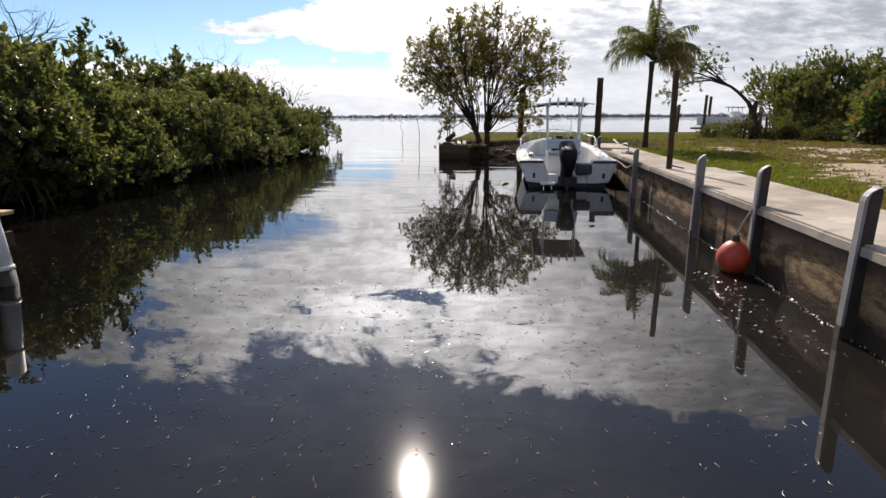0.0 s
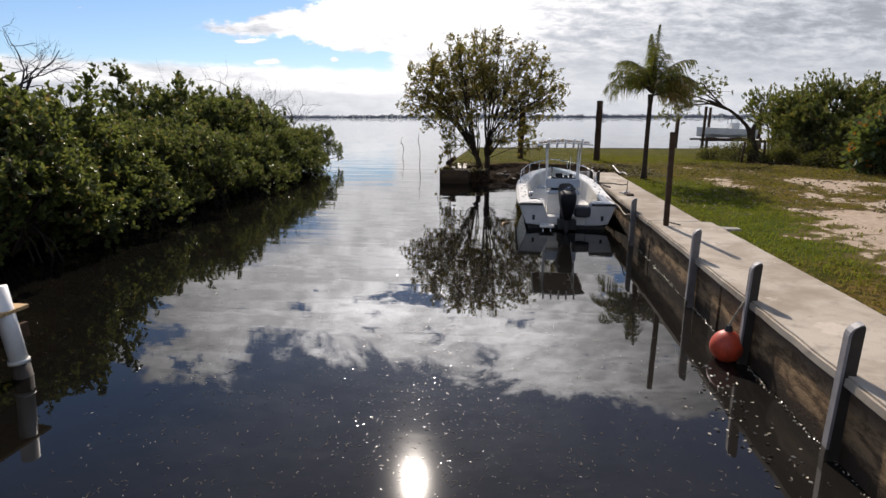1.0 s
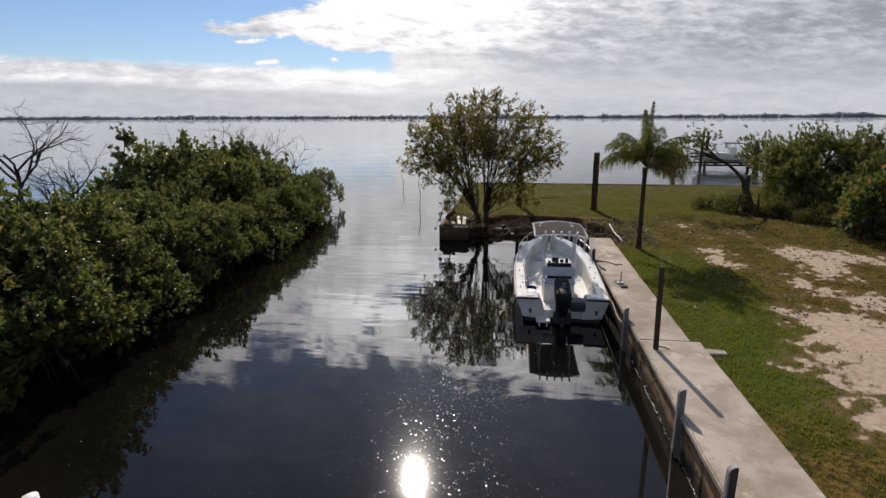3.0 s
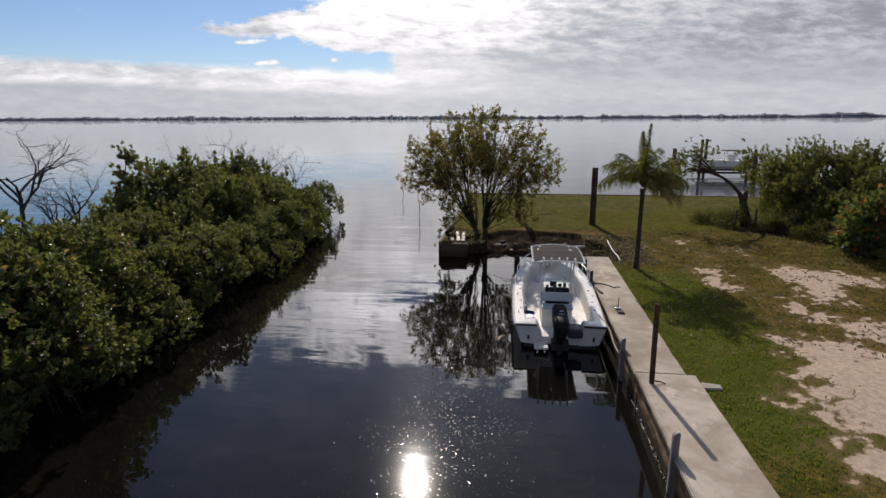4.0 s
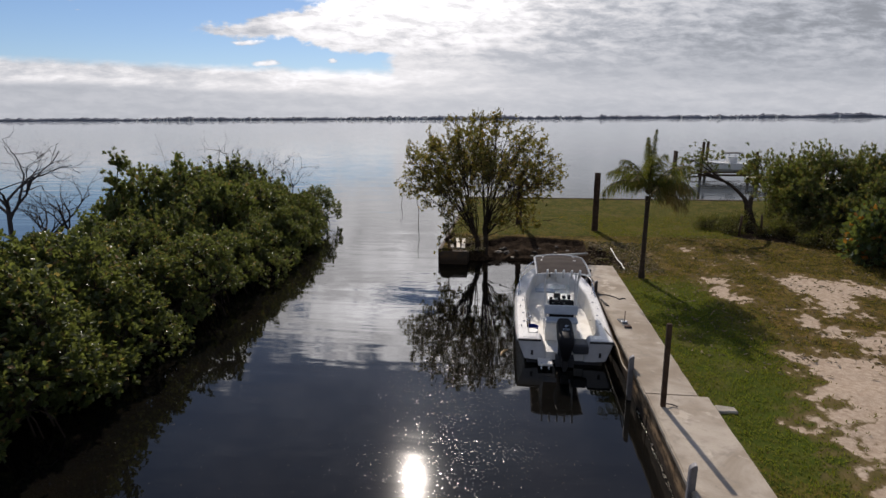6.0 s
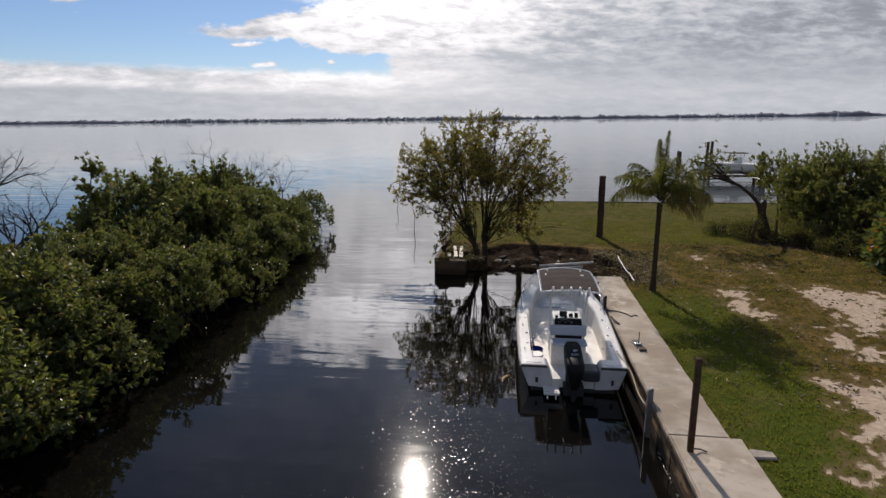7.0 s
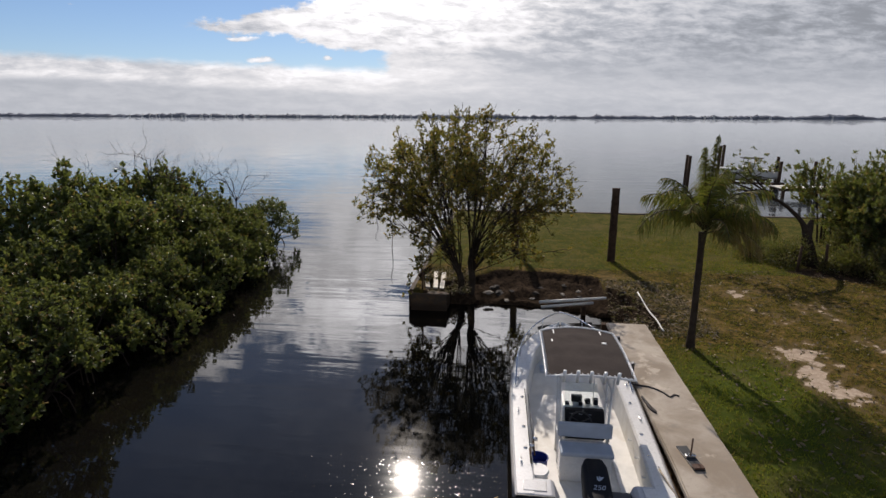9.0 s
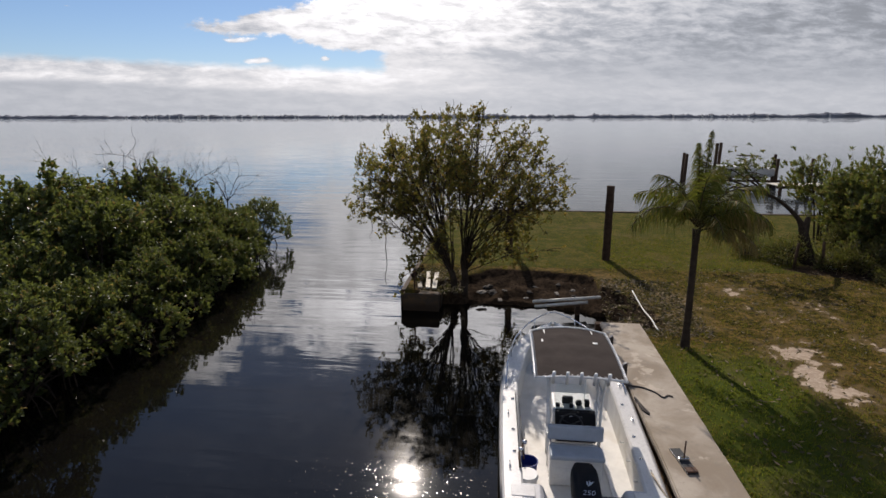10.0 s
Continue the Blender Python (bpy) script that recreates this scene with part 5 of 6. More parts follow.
    # leaning post
    post = box_part("leaning_post", (-0.42, 0.93, deckz), (0.37, 1.30, 0.72), GEL, ob, "white leaning post with grey cushions", bevel=0.03)
    box_part("seat_cushion", (-0.43, 0.80, 0.722), (0.38, 1.12, 0.80), CUSHION, post, bevel=0.035, seg=3)
    box_part("backrest", (-0.45, 1.16, 0.84), (0.40, 1.25, 1.08), CUSHION, post, bevel=0.035, seg=3)
    box_part("drawer_front", (-0.34, 0.918, 0.30), (0.29, 0.934, 0.52), GEL, post, bevel=0.006)
    for x in (-0.40, 0.35):
        rod("support", [(x, 1.2, 0.70), (x, 1.21, 0.98)], 0.015, STEEL, post)
    # T-top
    top = thing("t_top", "", "")
    top.parent = ob
    x0, x1, y0, y1, z = -0.67, 0.64, 1.08, 2.98, 1.93
    b = Build()
    nu, nv = 9, 17
    v, f = [], []
    for j in range(nv):
        for i in range(nu):
            u, w = i / (nu - 1), j / (nv - 1)
            v.append((x0 + (x1 - x0) * u, y0 + (y1 - y0) * w + 0.12 * (1 - (2 * u - 1) ** 2) * (w - 0.25), z + 0.06 * (1 - (2 * u - 1) ** 2) + 0.05 * (1 - (2 * w - 1) ** 2) - 0.03 * w - 0.016 * math.sin(4 * math.pi * w) ** 2 * (1 - (2 * u - 1) ** 4)))
    for j in range(nv - 1):
        for i in range(nu - 1):
            f.append((j * nu + i, j * nu + i + 1, (j + 1) * nu + i + 1, (j + 1) * nu + i))
    n = len(v)
    v += [(x, y, zz - 0.015) for x, y, zz in v]
    f += [tuple(n + k for k in q[::-1]) for q in f]
    b.add(v, f)
    canopy = b.object("canopy", CANVAS, top, "taupe canvas top laced to a white frame", smooth=True)
    rim = [v[i] for i in range(nu)] + [v[j * nu + nu - 1] for j in range(1, nv)] + [v[(nv - 1) * nu + i] for i in range(nu - 2, -1, -1)] + [v[j * nu] for j in range(nv - 2, -1, -1)]
    rim = np.array(rim)
    mid = rim.mean(0)
    rim2 = mid + (rim - mid) * (1.025, 1.02, 1.0)
    rod("rim_tube", np.concatenate([rim2, rim2[:2]]), 0.019, ALU, top)
    lace = Build()
    for k in range(0, len(rim) - 1):
        for w in (0.2, 0.7):
            p, q = rim[k] * (1 - w) + rim[k + 1] * w, rim2[k] * (1 - w) + rim2[k + 1] * w
            lace.tube([p + (p - mid) * -0.03 + (0, 0, 0.016), q + (0, 0, 0.022)], 0.006, 4)
    tagged(lace.object("lacing", WHITE, top, "white lacing cord"), kind="stuff")
    box_part("patch", (-0.52, 2.35, 1.955), (-0.44, 2.45, 1.975), WHITE, top, "small white patch", bevel=0.003)
    box_part("antenna_base", (0.34, 2.30, 1.965), (0.42, 2.36, 1.992), WHITE, top, bevel=0.01)
    for sgn in (-1, 1):
        xx = -0.02 + 0.42 * sgn
        for ya, yb in ((1.42, 1.30), (1.78, 1.95)):
            rod("leg", bend([(xx * 0.92, ya, deckz), (xx * 0.95, ya, 1.2), (xx, yb, z + 0.02)], 8), 0.021, ALU, top)
        rod("side_bar", [(xx, y0, z + 0.02), (xx, y1, z)], 0.017, ALU, top)
        for zz in (0.7, 1.2, 1.55):
            rod("brace", [(xx * 0.95, 1.41, zz), (xx * 0.95, 1.80, zz)], 0.013, ALU, top)
    for k in range(5):
        xx = -0.42 + 0.2 * k
        rod("rod_holder", [(xx, y0 - 0.03, z - 0.06), (xx, y0 - 0.13, z + 0.16)], 0.026, ALU, top, sides=10)
    # outboard
    eng = thing("outboard_engine", "", "")
    eng.parent = ob
    bm = bmesh.new()
    secs = []
    for zz, hw, ya, yb in ((0.30, 0.075, -0.50, -0.08), (0.44, 0.125, -0.58, 0.02), (0.66, 0.170, -0.64, 0.14), (0.84, 0.188, -0.65, 0.26), (0.95, 0.182, -0.62, 0.32), (1.00, 0.145, -0.55, 0.30)):
        secs.append([bm.verts.new((-0.03 + hw * sx, yy, zz + (0.16 * (yy + 0.15) if zz > 0.8 else 0.0))) for sx, yy in ((-0.7, ya), (0.7, ya), (1, ya + 0.12), (1, yb - 0.12), (0.7, yb), (-0.7, yb), (-1, yb - 0.12), (-1, ya + 0.12))])
    for a, c in zip(secs, secs[1:]):
        for k in range(8):
            bm.faces.new((a[k], a[(k + 1) % 8], c[(k + 1) % 8], c[k]))
    bm.faces.new(secs[0][::-1])
    bm.faces.new(secs[-1])
    bmesh.ops.bevel(bm, geom=list(bm.edges), offset=0.015, segments=2, affect="EDGES")
    cowl = part("cowling", bm, COWL, eng, "matt black engine cowling", smooth=True)
    bm = bmesh.new()
    box(bm, (-0.10, -0.44, 0.05), (0.04, -0.08, 0.36), 0.03, 2)
    box(bm, (-0.07, -0.42, -0.55), (0.01, -0.10, 0.06), 0.03, 2)
    part("midsection", bm, BLACK, eng)
    box_part("anti_ventilation_plate", (-0.18, -0.62, -0.20), (0.12, -0.02, -0.18), BLACK, eng, bevel=0.006)
    box_part("mount", (-0.17, -0.10, 0.12), (0.11, 0.03, 0.50), BLACK, eng)
    # number on the cowling's back, with a plain emblem above
    txt = bpy.data.curves.new("number", "FONT")
    txt.body, txt.size, txt.align_x, txt.extrude = "250", 0.110, "CENTER", 0.001
    tob = new("number", txt)
    tob.parent = eng
    txt.shear = 0.25
    dg = bpy.context.evaluated_depsgraph_get()
    tm = bpy.data.meshes.new_from_object(tob.evaluated_get(dg))
    bpy.data.objects.remove(tob)
    num = mesh_object("number", tm, CUSHION, cowl, "number 250 in white")
    num.matrix_basis = pose(-0.03, -0.28, 0.990, 9.1, 0, 0)
    bm = bmesh.new()
    for side_ in (-1, 1):
        wing = [(0.0, 0.0), (0.03 * side_ + 0.01, 0.03), (0.05 * side_ + 0.03, 0.085), (0.02 * side_ + 0.015, 0.07), (0.008 * side_ + 0.012, 0.10)]
        lower = [bm.verts.new((-0.015 + u, -0.13 + w, 1.003 + 0.16 * (w + 0.02))) for u, w in wing]
        upper = [bm.verts.new((q.co.x, q.co.y, q.co.z + 0.004)) for q in lower]
        bm.faces.new(lower)
        bm.faces.new(upper[::-1])
        for k in range(5):
            bm.faces.new((lower[k], upper[k], upper[(k + 1) % 5], lower[(k + 1) % 5]))
    bmesh.ops.recalc_face_normals(bm, faces=bm.faces)
    part("emblem", bm, CUSHION, cowl, "pale winged emblem")
    # cleats and rod holders on the gunwales
    for s in (0.12, 0.36, 0.55):
        for sgn in (-1, 1):
            half, sheer = hull_line(s)
            cl = rod("cleat", [(sgn * (half - 0.12), s * L - 0.08, sheer + 0.065), (sgn * (half - 0.12), s * L + 0.08, sheer + 0.065)], 0.010, STEEL, ob)
            box_part("cleat_foot", (sgn * (half - 0.12) - 0.015, s * L - 0.03, sheer + 0.035), (sgn * (half - 0.12) + 0.015, s * L + 0.03, sheer + 0.065), STEEL, cl, bevel=0.003)
    for s in (0.18, 0.28, 0.44):
        half, sheer = hull_line(s)
        for sgn in (-1, 1):
            rod("rod_socket", [(sgn * (half - 0.2), s * L, sheer + 0.02), (sgn * (half - 0.2), s * L, sheer + 0.05)], 0.03, STEEL, ob, sides=12)
    for k, yy in enumerate((0.75, 1.25, 1.75)):
        rod("rod_rack", [(0.845, yy, 0.50), (0.79, yy, 0.50), (0.79, yy, 0.56)], 0.012, ALU, ob)
    box_part("toe_rail", (0.50, 0.4, 0.205), (0.58, 2.4, 0.235), GEL, ob)
    box_part("stern_seat", (0.17, -0.12, 0.31), (0.55, 0.32, 0.56), VINYL, ob, "dark grey folded stern cushion", bevel=0.07, seg=3)
    return ob


def boat_clutter():
    # buckets and rods lie in the cockpit
    def bucket(at, material, label, lid):
        bm = bmesh.new()
        bmesh.ops.create_cone(bm, cap_ends=True, segments=24, radius1=0.125, radius2=0.15, depth=0.36, matrix=pose(0, 0, 0.18))
        up = [f for f in bm.faces if f.normal.z > 0.9]
        if not lid:
            r = bmesh.ops.inset_region(bm, faces=up, thickness=0.012)
            bmesh.ops.translate(bm, verts=up[0].verts, vec=(0, 0, -0.16))
        ob = thing("bucket", label, "bucket", at=at)
        part("body", bm, material, ob, smooth=False)
        b = Build()
        a = np.linspace(0, 2 * math.pi, 25)
        b.tube(np.stack([0.152 * np.cos(a), 0.152 * np.sin(a), 0 * a + 0.35], 1), 0.010, 6, cap=False)
        b.object("rim", material, ob)
        if lid:
            bm = bmesh.new()
            bmesh.ops.create_cone(bm, cap_ends=True, segments=24, radius1=0.158, radius2=0.15, depth=0.03, matrix=pose(0, 0, 0.378))
            part("lid", bm, WHITE, ob)
        rod("handle", [(0.15 * math.cos(t), -0.02, 0.34 - 0.14 * math.sin(t)) for t in np.linspace(0, math.pi, 11)], 0.004, STEEL, ob)
    bucket((0.79, 13.45, 0.205), BLUE, "blue plastic bucket standing on the boat's deck", False)
    bucket((0.77, 13.08, 0.205), WHITE, "white plastic bucket with its lid on", True)
    for x, y0, y1 in ((0.66, 13.1, 15.3), (0.72, 13.3, 15.1)):
        ob = thing("fishing_rod", "thin dark fishing rod lying along the boat's side", "fishing rod", "fishing rods in the boat")
        rod("blank", [(x, y0, 0.68), (x - 0.05, y1, 0.76)], 0.008, BLACK, ob)
        rod("grip", [(x, y0, 0.68), (x - 0.01, y0 + 0.35, 0.695)], 0.016, OLD_WOOD, ob)
        rod("reel", [(x - 0.01, y0 + 0.42, 0.70), (x + 0.06, y0 + 0.42, 0.70)], 0.035, STEEL, ob)


boat()
boat_clutter()


# ---- along the seawall ----
def batten(x, y, top, slope, label, group, bare=False):
    """A timber pile against the wall with a pale strip down its water side that folds over the rounded head."""
    ob = thing("mooring_pile", label, "pile", group, at=(x - 0.02, y, 0))
    ob.rotation_euler = Euler((0, radians(slope), radians(-6)))

    def slab(name, prof, half, material, tag=""):
        b, n = Build(), len(prof)
        v = [(u, half, z) for u, z in prof] + [(u, -half, z) for u, z in prof]
        b.add(v, [tuple(range(n)), tuple(range(2 * n - 1, n - 1, -1))] + [(k, n + k, n + (k + 1) % n, (k + 1) % n) for k in range(n)])
        up = b.object(name, material, ob, tag)
        bv = up.modifiers.new("edge", "BEVEL")
        bv.width, bv.segments = 0.006, 2
    head = [(0.052, top - 0.030), (0.046, top - 0.009), (0.036, top - 0.005), (0.012, top - 0.017), (-0.014, top - 0.038), (-0.028, top - 0.07), (-0.030, top - 0.11)]
    slab("core", [(-0.030, -0.7), (0.052, -0.7)] + head, 0.041, PILE if bare else PILE_CORE)
    strip = [(-0.052, 0.10), (-0.0305, 0.10), (-0.0305, top - 0.11), (-0.0285, top - 0.069), (-0.0145, top - 0.037), (0.012, top - 0.016), (0.036, top - 0.004), (0.040, top + 0.006), (0.012, top - 0.004), (-0.022, top - 0.030), (-0.045, top - 0.064), (-0.052, top - 0.10)]
    slab("cap_strip", strip, 0.044, PILE_STRIP, "chalky white cap strip")
    slab("foot", [(-0.053, -0.7), (-0.031, -0.7), (-0.031, 0.099), (-0.053, 0.099)], 0.043, PILE_DARK, "tide-stained foot")
    return ob


def dock_things():
    for x, y, top, sl in ((2.76, 10.88, 1.0, 0), (2.80, 7.02, 1.125, 0.5), (2.82, 5.18, 1.14, 1), (2.82, 3.44, 1.135, 1), (2.76, 16.1, 1.06, 0), (2.75, 17.5, 1.04, 0), (2.82, 1.2, 1.12, 1)):
        batten(x, y, top, sl, "flat mooring pile with a white cap strip over its rounded head", "piles along the seawall", y in (7.02, 10.88))
    # the leaning timber pole on the walk
    ob = thing("pole", "dark weathered timber pole standing on the walk", "pole", at=(2.99, 9.33, 0.73))
    bm = bmesh.new()
    box(bm, (-0.043, -0.043, -0.02), (0.043, 0.043, 1.64), 0.014, 2)
    for v in bm.verts:
        v.co.x += -0.045 * v.co.z + 0.006 * math.sin(v.co.z * 9)
        v.co.y += -0.10 * v.co.z
    part("shaft", bm, OLD_WOOD, ob)
    rod("tie", bend([(0.05, -0.02, 0.06), (0.16, 0.02, 0.03), (0.24, -0.03, 0.02)], 6), 0.012, DARK_ROPE, ob)
    # round buoy used as a fender
    ob = thing("buoy", "faded orange round vinyl buoy hanging against the seawall", "buoy", at=(2.66, 5.26, 0.15))
    bm = bmesh.new()
    bmesh.ops.create_uvsphere(bm, u_segments=28, v_segments=18, radius=0.175)
    for v in bm.verts:
        if v.co.z > 0.1:
            v.co.z += (v.co.z - 0.1) * 0.25
    part("ball", bm, ORANGE, ob, smooth=True)
    bm = bmesh.new()
    bmesh.ops.create_cone(bm, cap_ends=True, segments=14, radius1=0.045, radius2=0.03, depth=0.07, matrix=pose(0, 0, 0.215))
    part("eye", bm, BLACK, ob, "black moulded eye")
    rod("lanyard", bend([(0, 0, 0.24), (0.05, -0.02, 0.40), (0.12, -0.05, 0.57), (0.17, -0.06, 0.60)], 8), 0.011, ROPE, ob)
    # mooring line from the stern cleat along the wall
    ob = thing("mooring_rope", "slack grey mooring rope from the boat to a pile", "rope")
    rod("line", bend([(2.55, 13.15, 0.70), (2.70, 12.4, 0.60), (2.68, 11.5, 0.56), (2.66, 10.85, 0.66)], 16), 0.014, ROPE, ob)
    ob = thing("mooring_rope", "dark mooring rope lying loose across the walk", "rope")
    rod("line", bend([(2.62, 15.78, 0.79), (2.76, 15.76, 0.748), (3.0, 15.72, 0.742), (3.2, 15.55, 0.742), (3.30, 15.36, 0.742), (3.40, 15.45, 0.742), (3.48, 15.41, 0.742)], 24), 0.016, DARK_ROPE, ob)
    ob = thing("mooring_rope", "coiled dark rope end beside the boat", "rope")
    rod("line", bend([(2.78, 15.3, 0.744), (2.84, 15.0, 0.744), (2.90, 14.75, 0.744), (2.83, 14.85, 0.75), (2.80, 15.1, 0.75)], 18), 0.02, DARK_ROPE, ob)
    # dark base plate with an upright rod
    ob = thing("mooring_whip_base", "dark steel plate with a bright clamp and rod on the walk", "fitting", at=(3.08, 13.42, 0.73))
    ob.rotation_euler = (0, 0, radians(8))
    box_part("plate", (-0.085, -0.30, 0.0), (0.085, 0.32, 0.022), BLACK, ob, bevel=0.005)
    box_part("clamp", (-0.08, -0.02, 0.022), (0.08, 0.05, 0.07), STEEL, ob, bevel=0.01)
    rod("upright", [(0, 0.01, 0.02), (0.01, 0.02, 0.34)], 0.012, RUST, ob)
    box_part("foot", (-0.08, -0.29, 0.022), (0.08, -0.18, 0.05), RUST, ob, bevel=0.006)
    # broken slab beside the walk
    ob = thing("broken_slab", "broken pale concrete slab lying in the grass", "slab", at=(4.12, 9.45, 0.63))
    bm = bmesh.new()
    box(bm, (-0.19, -0.10, -0.02), (0.19, 0.10, 0.06), 0.02, 1)
    for v in bm.verts:
        v.co += Vector((noise.noise(v.co * 5) * 0.06, noise.noise(v.co * 6 + Vector((3, 0, 0))) * 0.05, noise.noise(v.co * 4) * 0.03))
    part("slab", bm, GREY_WOOD, ob)


def bank_things():
    rng = random.Random(17)
    # lumps of rubble along the foot of the bank
    models = []
    for k in range(5):
        bm = bmesh.new()
        bmesh.ops.create_icosphere(bm, subdivisions=2, radius=0.5)
        for v in bm.verts:
            v.co = v.co * (1 + 0.75 * noise.noise(v.co * 1.9 + Vector((k * 9.0, 0, 0))) + 0.30 * noise.noise(v.co * 5.0 + Vector((0, k * 5.0, 0))))
            v.co.z *= 0.62
        data = bpy.data.meshes.new("stone")
        bm.to_mesh(data)
        bm.free()
        data.materials.append(STONE)
        models.append(data)
    for i in range(26):
        t = rng.random()
        if t < 0.72:
            x = rng.uniform(-1.6, 3.0)
            y = rng.uniform(22.1, 23.4)
        else:
            x = rng.uniform(3.2, 4.2)
            y = rng.uniform(19.4, 22.6)
        z = bank_part(x, y)[0]
        if z < 0:
            continue
        s = rng.uniform(0.10, 0.34) * (0.7 if t > 0.72 else 1.0)
        ob = new("rubble_stone", models[i % 5])
        ob.matrix_basis = pose(x, y, z - 0.06 * s, rng.uniform(-15, 15), rng.uniform(-15, 15), rng.uniform(0, 360)) @ Matrix.Diagonal((s, s * rng.uniform(0.6, 1.2), s * rng.uniform(0.5, 0.9), 1))
        tagged(ob, "rough grey-brown lump of rubble on the bank", "stone", "rubble along the bank")
    for x, y, z, s, rz in ((-0.35, 22.55, 0.30, 0.40, 20), (0.25, 22.3, 0.14, 0.30, 80), (1.05, 22.45, 0.18, 0.22, 10), (2.05, 22.75, 0.26, 0.34, 95), (2.55, 22.95, 0.32, 0.26, 40), (3.0, 23.1, 0.34, 0.20, 5)):
        ob = new("concrete_lump", models[int(rz) % 5].copy())
        ob.data.materials[0] = PALE_STONE
        ob.matrix_basis = pose(x, y, z, 8, -5, rz) @ Matrix.Diagonal((0.8 * s, s * 0.45, s * 0.34, 1))
        tagged(ob, "pale broken concrete lump on the dark bank", "stone", "pale lumps on the bank")
    # two white pipes on a short post at the water's edge
    for a, c in (((1.22, 21.45, 0.42), (3.25, 21.95, 0.46)), ((1.28, 21.30, 0.32), (2.85, 21.80, 0.34))):
        ob = thing("pipe", "long white plastic pipe resting on the bank", "pipe", "pipes at the water's edge")
        rod("tube", [a, c], 0.045, PVC, ob, sides=12)
    ob = thing("stake", "short dark stake in the water under the pipes", "stake", at=(2.55, 21.62, 0))
    box_part("shaft", (-0.07, -0.05, -0.5), (0.07, 0.05, 0.30), OLD_WOOD, ob)
    ob = thing("stake", "dark stump beside the end of the walk", "stake", at=(2.9, 19.9, 0))
    box_part("shaft", (-0.11, -0.1, -0.5), (0.11, 0.1, 0.42), OLD_WOOD, ob)
    ob = thing("pipe", "bent white hose lying beside the end of the walk", "pipe")
    rod("tube", bend([(4.10, 21.7, bank_part(4.10, 21.7)[0] + 0.12), (4.16, 20.6, 0.60), (4.12, 19.6, 0.70), (4.08, 19.0, 0.72), (4.10, 18.8, 0.70)], 14), 0.020, PVC, ob)
    # boards, a rod and wreckage on the corner block
    for x, y, l, rz, m in ((-2.08, 22.75, 1.6, 7, PALE_WOOD), (-1.84, 22.7, 1.55, 4, PALE_WOOD), (-2.34, 22.6, 1.3, 10, GREY_WOOD)):
        ob = thing("board", "short bleached timber board lying on the bulkhead", "board", "boards on the bulkhead", at=(x, y, 0.58, 2, 3, rz))
        box_part("plank", (-0.07, -l / 2, 0), (0.07, l / 2, 0.04), m, ob, bevel=0.006)
    ob = thing("steel_rod", "rusty steel rod standing at the bulkhead's corner", "rod", at=(-2.35, 21.62, 0.5))
    rod("bar", [(0, 0, 0), (0.01, 0.03, 0.78)], 0.022, RUST, ob)
    ob = thing("steel_rod", "rusty bent plate and rod on the bulkhead", "rod", at=(-2.62, 22.9, 0.5))
    rod("bar", [(0, 0, 0), (0.05, 0.0, 0.55)], 0.02, RUST, ob)
    bm = bmesh.new()
    box(bm, (-0.26, -0.02, -0.14), (0.26, 0.02, 0.14), 0.012, 1)
    bmesh.ops.transform(bm, matrix=pose(0.16, 0.03, 0.30, 40, -34, 25), verts=bm.verts)
    part("plate", bm, OLD_WOOD, ob)
    rg = np.random.RandomState(40)
    b = Build()
    p = np.stack([rg.uniform(-2.4, -0.9, 900), rg.uniform(21.75, 24.2, 900), 0 * rg.uniform(0, 1, 900) + 0.55], 1)
    q = np.stack([rg.uniform(3.3, 5.4, 2600), rg.uniform(18.6, 23.2, 2600), np.zeros(2600)], 1)
    q[:, 2] = [bank_part(x, y)[0] + 0.01 for x, y, _ in q]
    p[:, 2] = [max(bank_part(x, y)[0], 0.5) + 0.012 for x, y, _ in p]
    pts = np.concatenate([p, q[q[:, 2] > 0]])
    way = rg.normal(0, 1, pts.shape) * (1, 1, 0.25)
    b.leaves(pts, way, 0.14, 0.05, 0.15, rg)
    r = np.stack([rg.uniform(4.3, 13.0, 4200), rg.uniform(11.0, 25.0, 4200), np.zeros(4200)], 1)
    r = r[[lumps(x, y, 0.9, 31.0) > rg.uniform(-0.5, 0.4) for x, y, _ in r]]
    r[:, 2] = [bank_part(x, y)[0] + 0.03 for x, y, _ in r]
    b.leaves(r, rg.normal(0, 1, r.shape) * (1, 1, 0.2), 0.12, 0.045, 0.15, rg)
    tagged(b.object("leaf_litter", LITTER), "brown dry leaves and husks scattered on the bank", "leaf litter", kind="stuff")


def tall_posts():
    for x, y, top, lx, label in ((4.04, 25.8, 3.34, 0.0, "tall dark timber pile standing in the lawn"), (0.52, 26.95, 3.0, 0.02, "dark timber pile behind the tree")):
        ob = thing("post", label, "post", "timber piles in the lawn", at=(x, y, 0.6))
        b = Build()
        zs = np.linspace(-0.2, top - 0.6, 12)
        b.tube([(lx * z, 0.0, z) for z in zs], 0.140 + 0.008 * np.sin(zs * 7), 12)
        b.object("shaft", OLD_WOOD, ob, smooth=True)


def thin_sticks():
    for x, y, h, lx in ((-5.0, 29.4, 1.75, 0.03), (-7.4, 36.2, 1.35, 0.12)):
        ob = thing("stick", "thin bent stick standing in the shallow bay", "stick", "sticks in the bay", at=(x, y, 0))
        rod("shaft", bend([(0, 0, -0.5), (0.04 + lx, 0, h * 0.45), (-0.02, 0, h * 0.75), (lx, 0, h)], 10), np.linspace(0.019, 0.010, 10), OLD_WOOD, ob, sides=6)


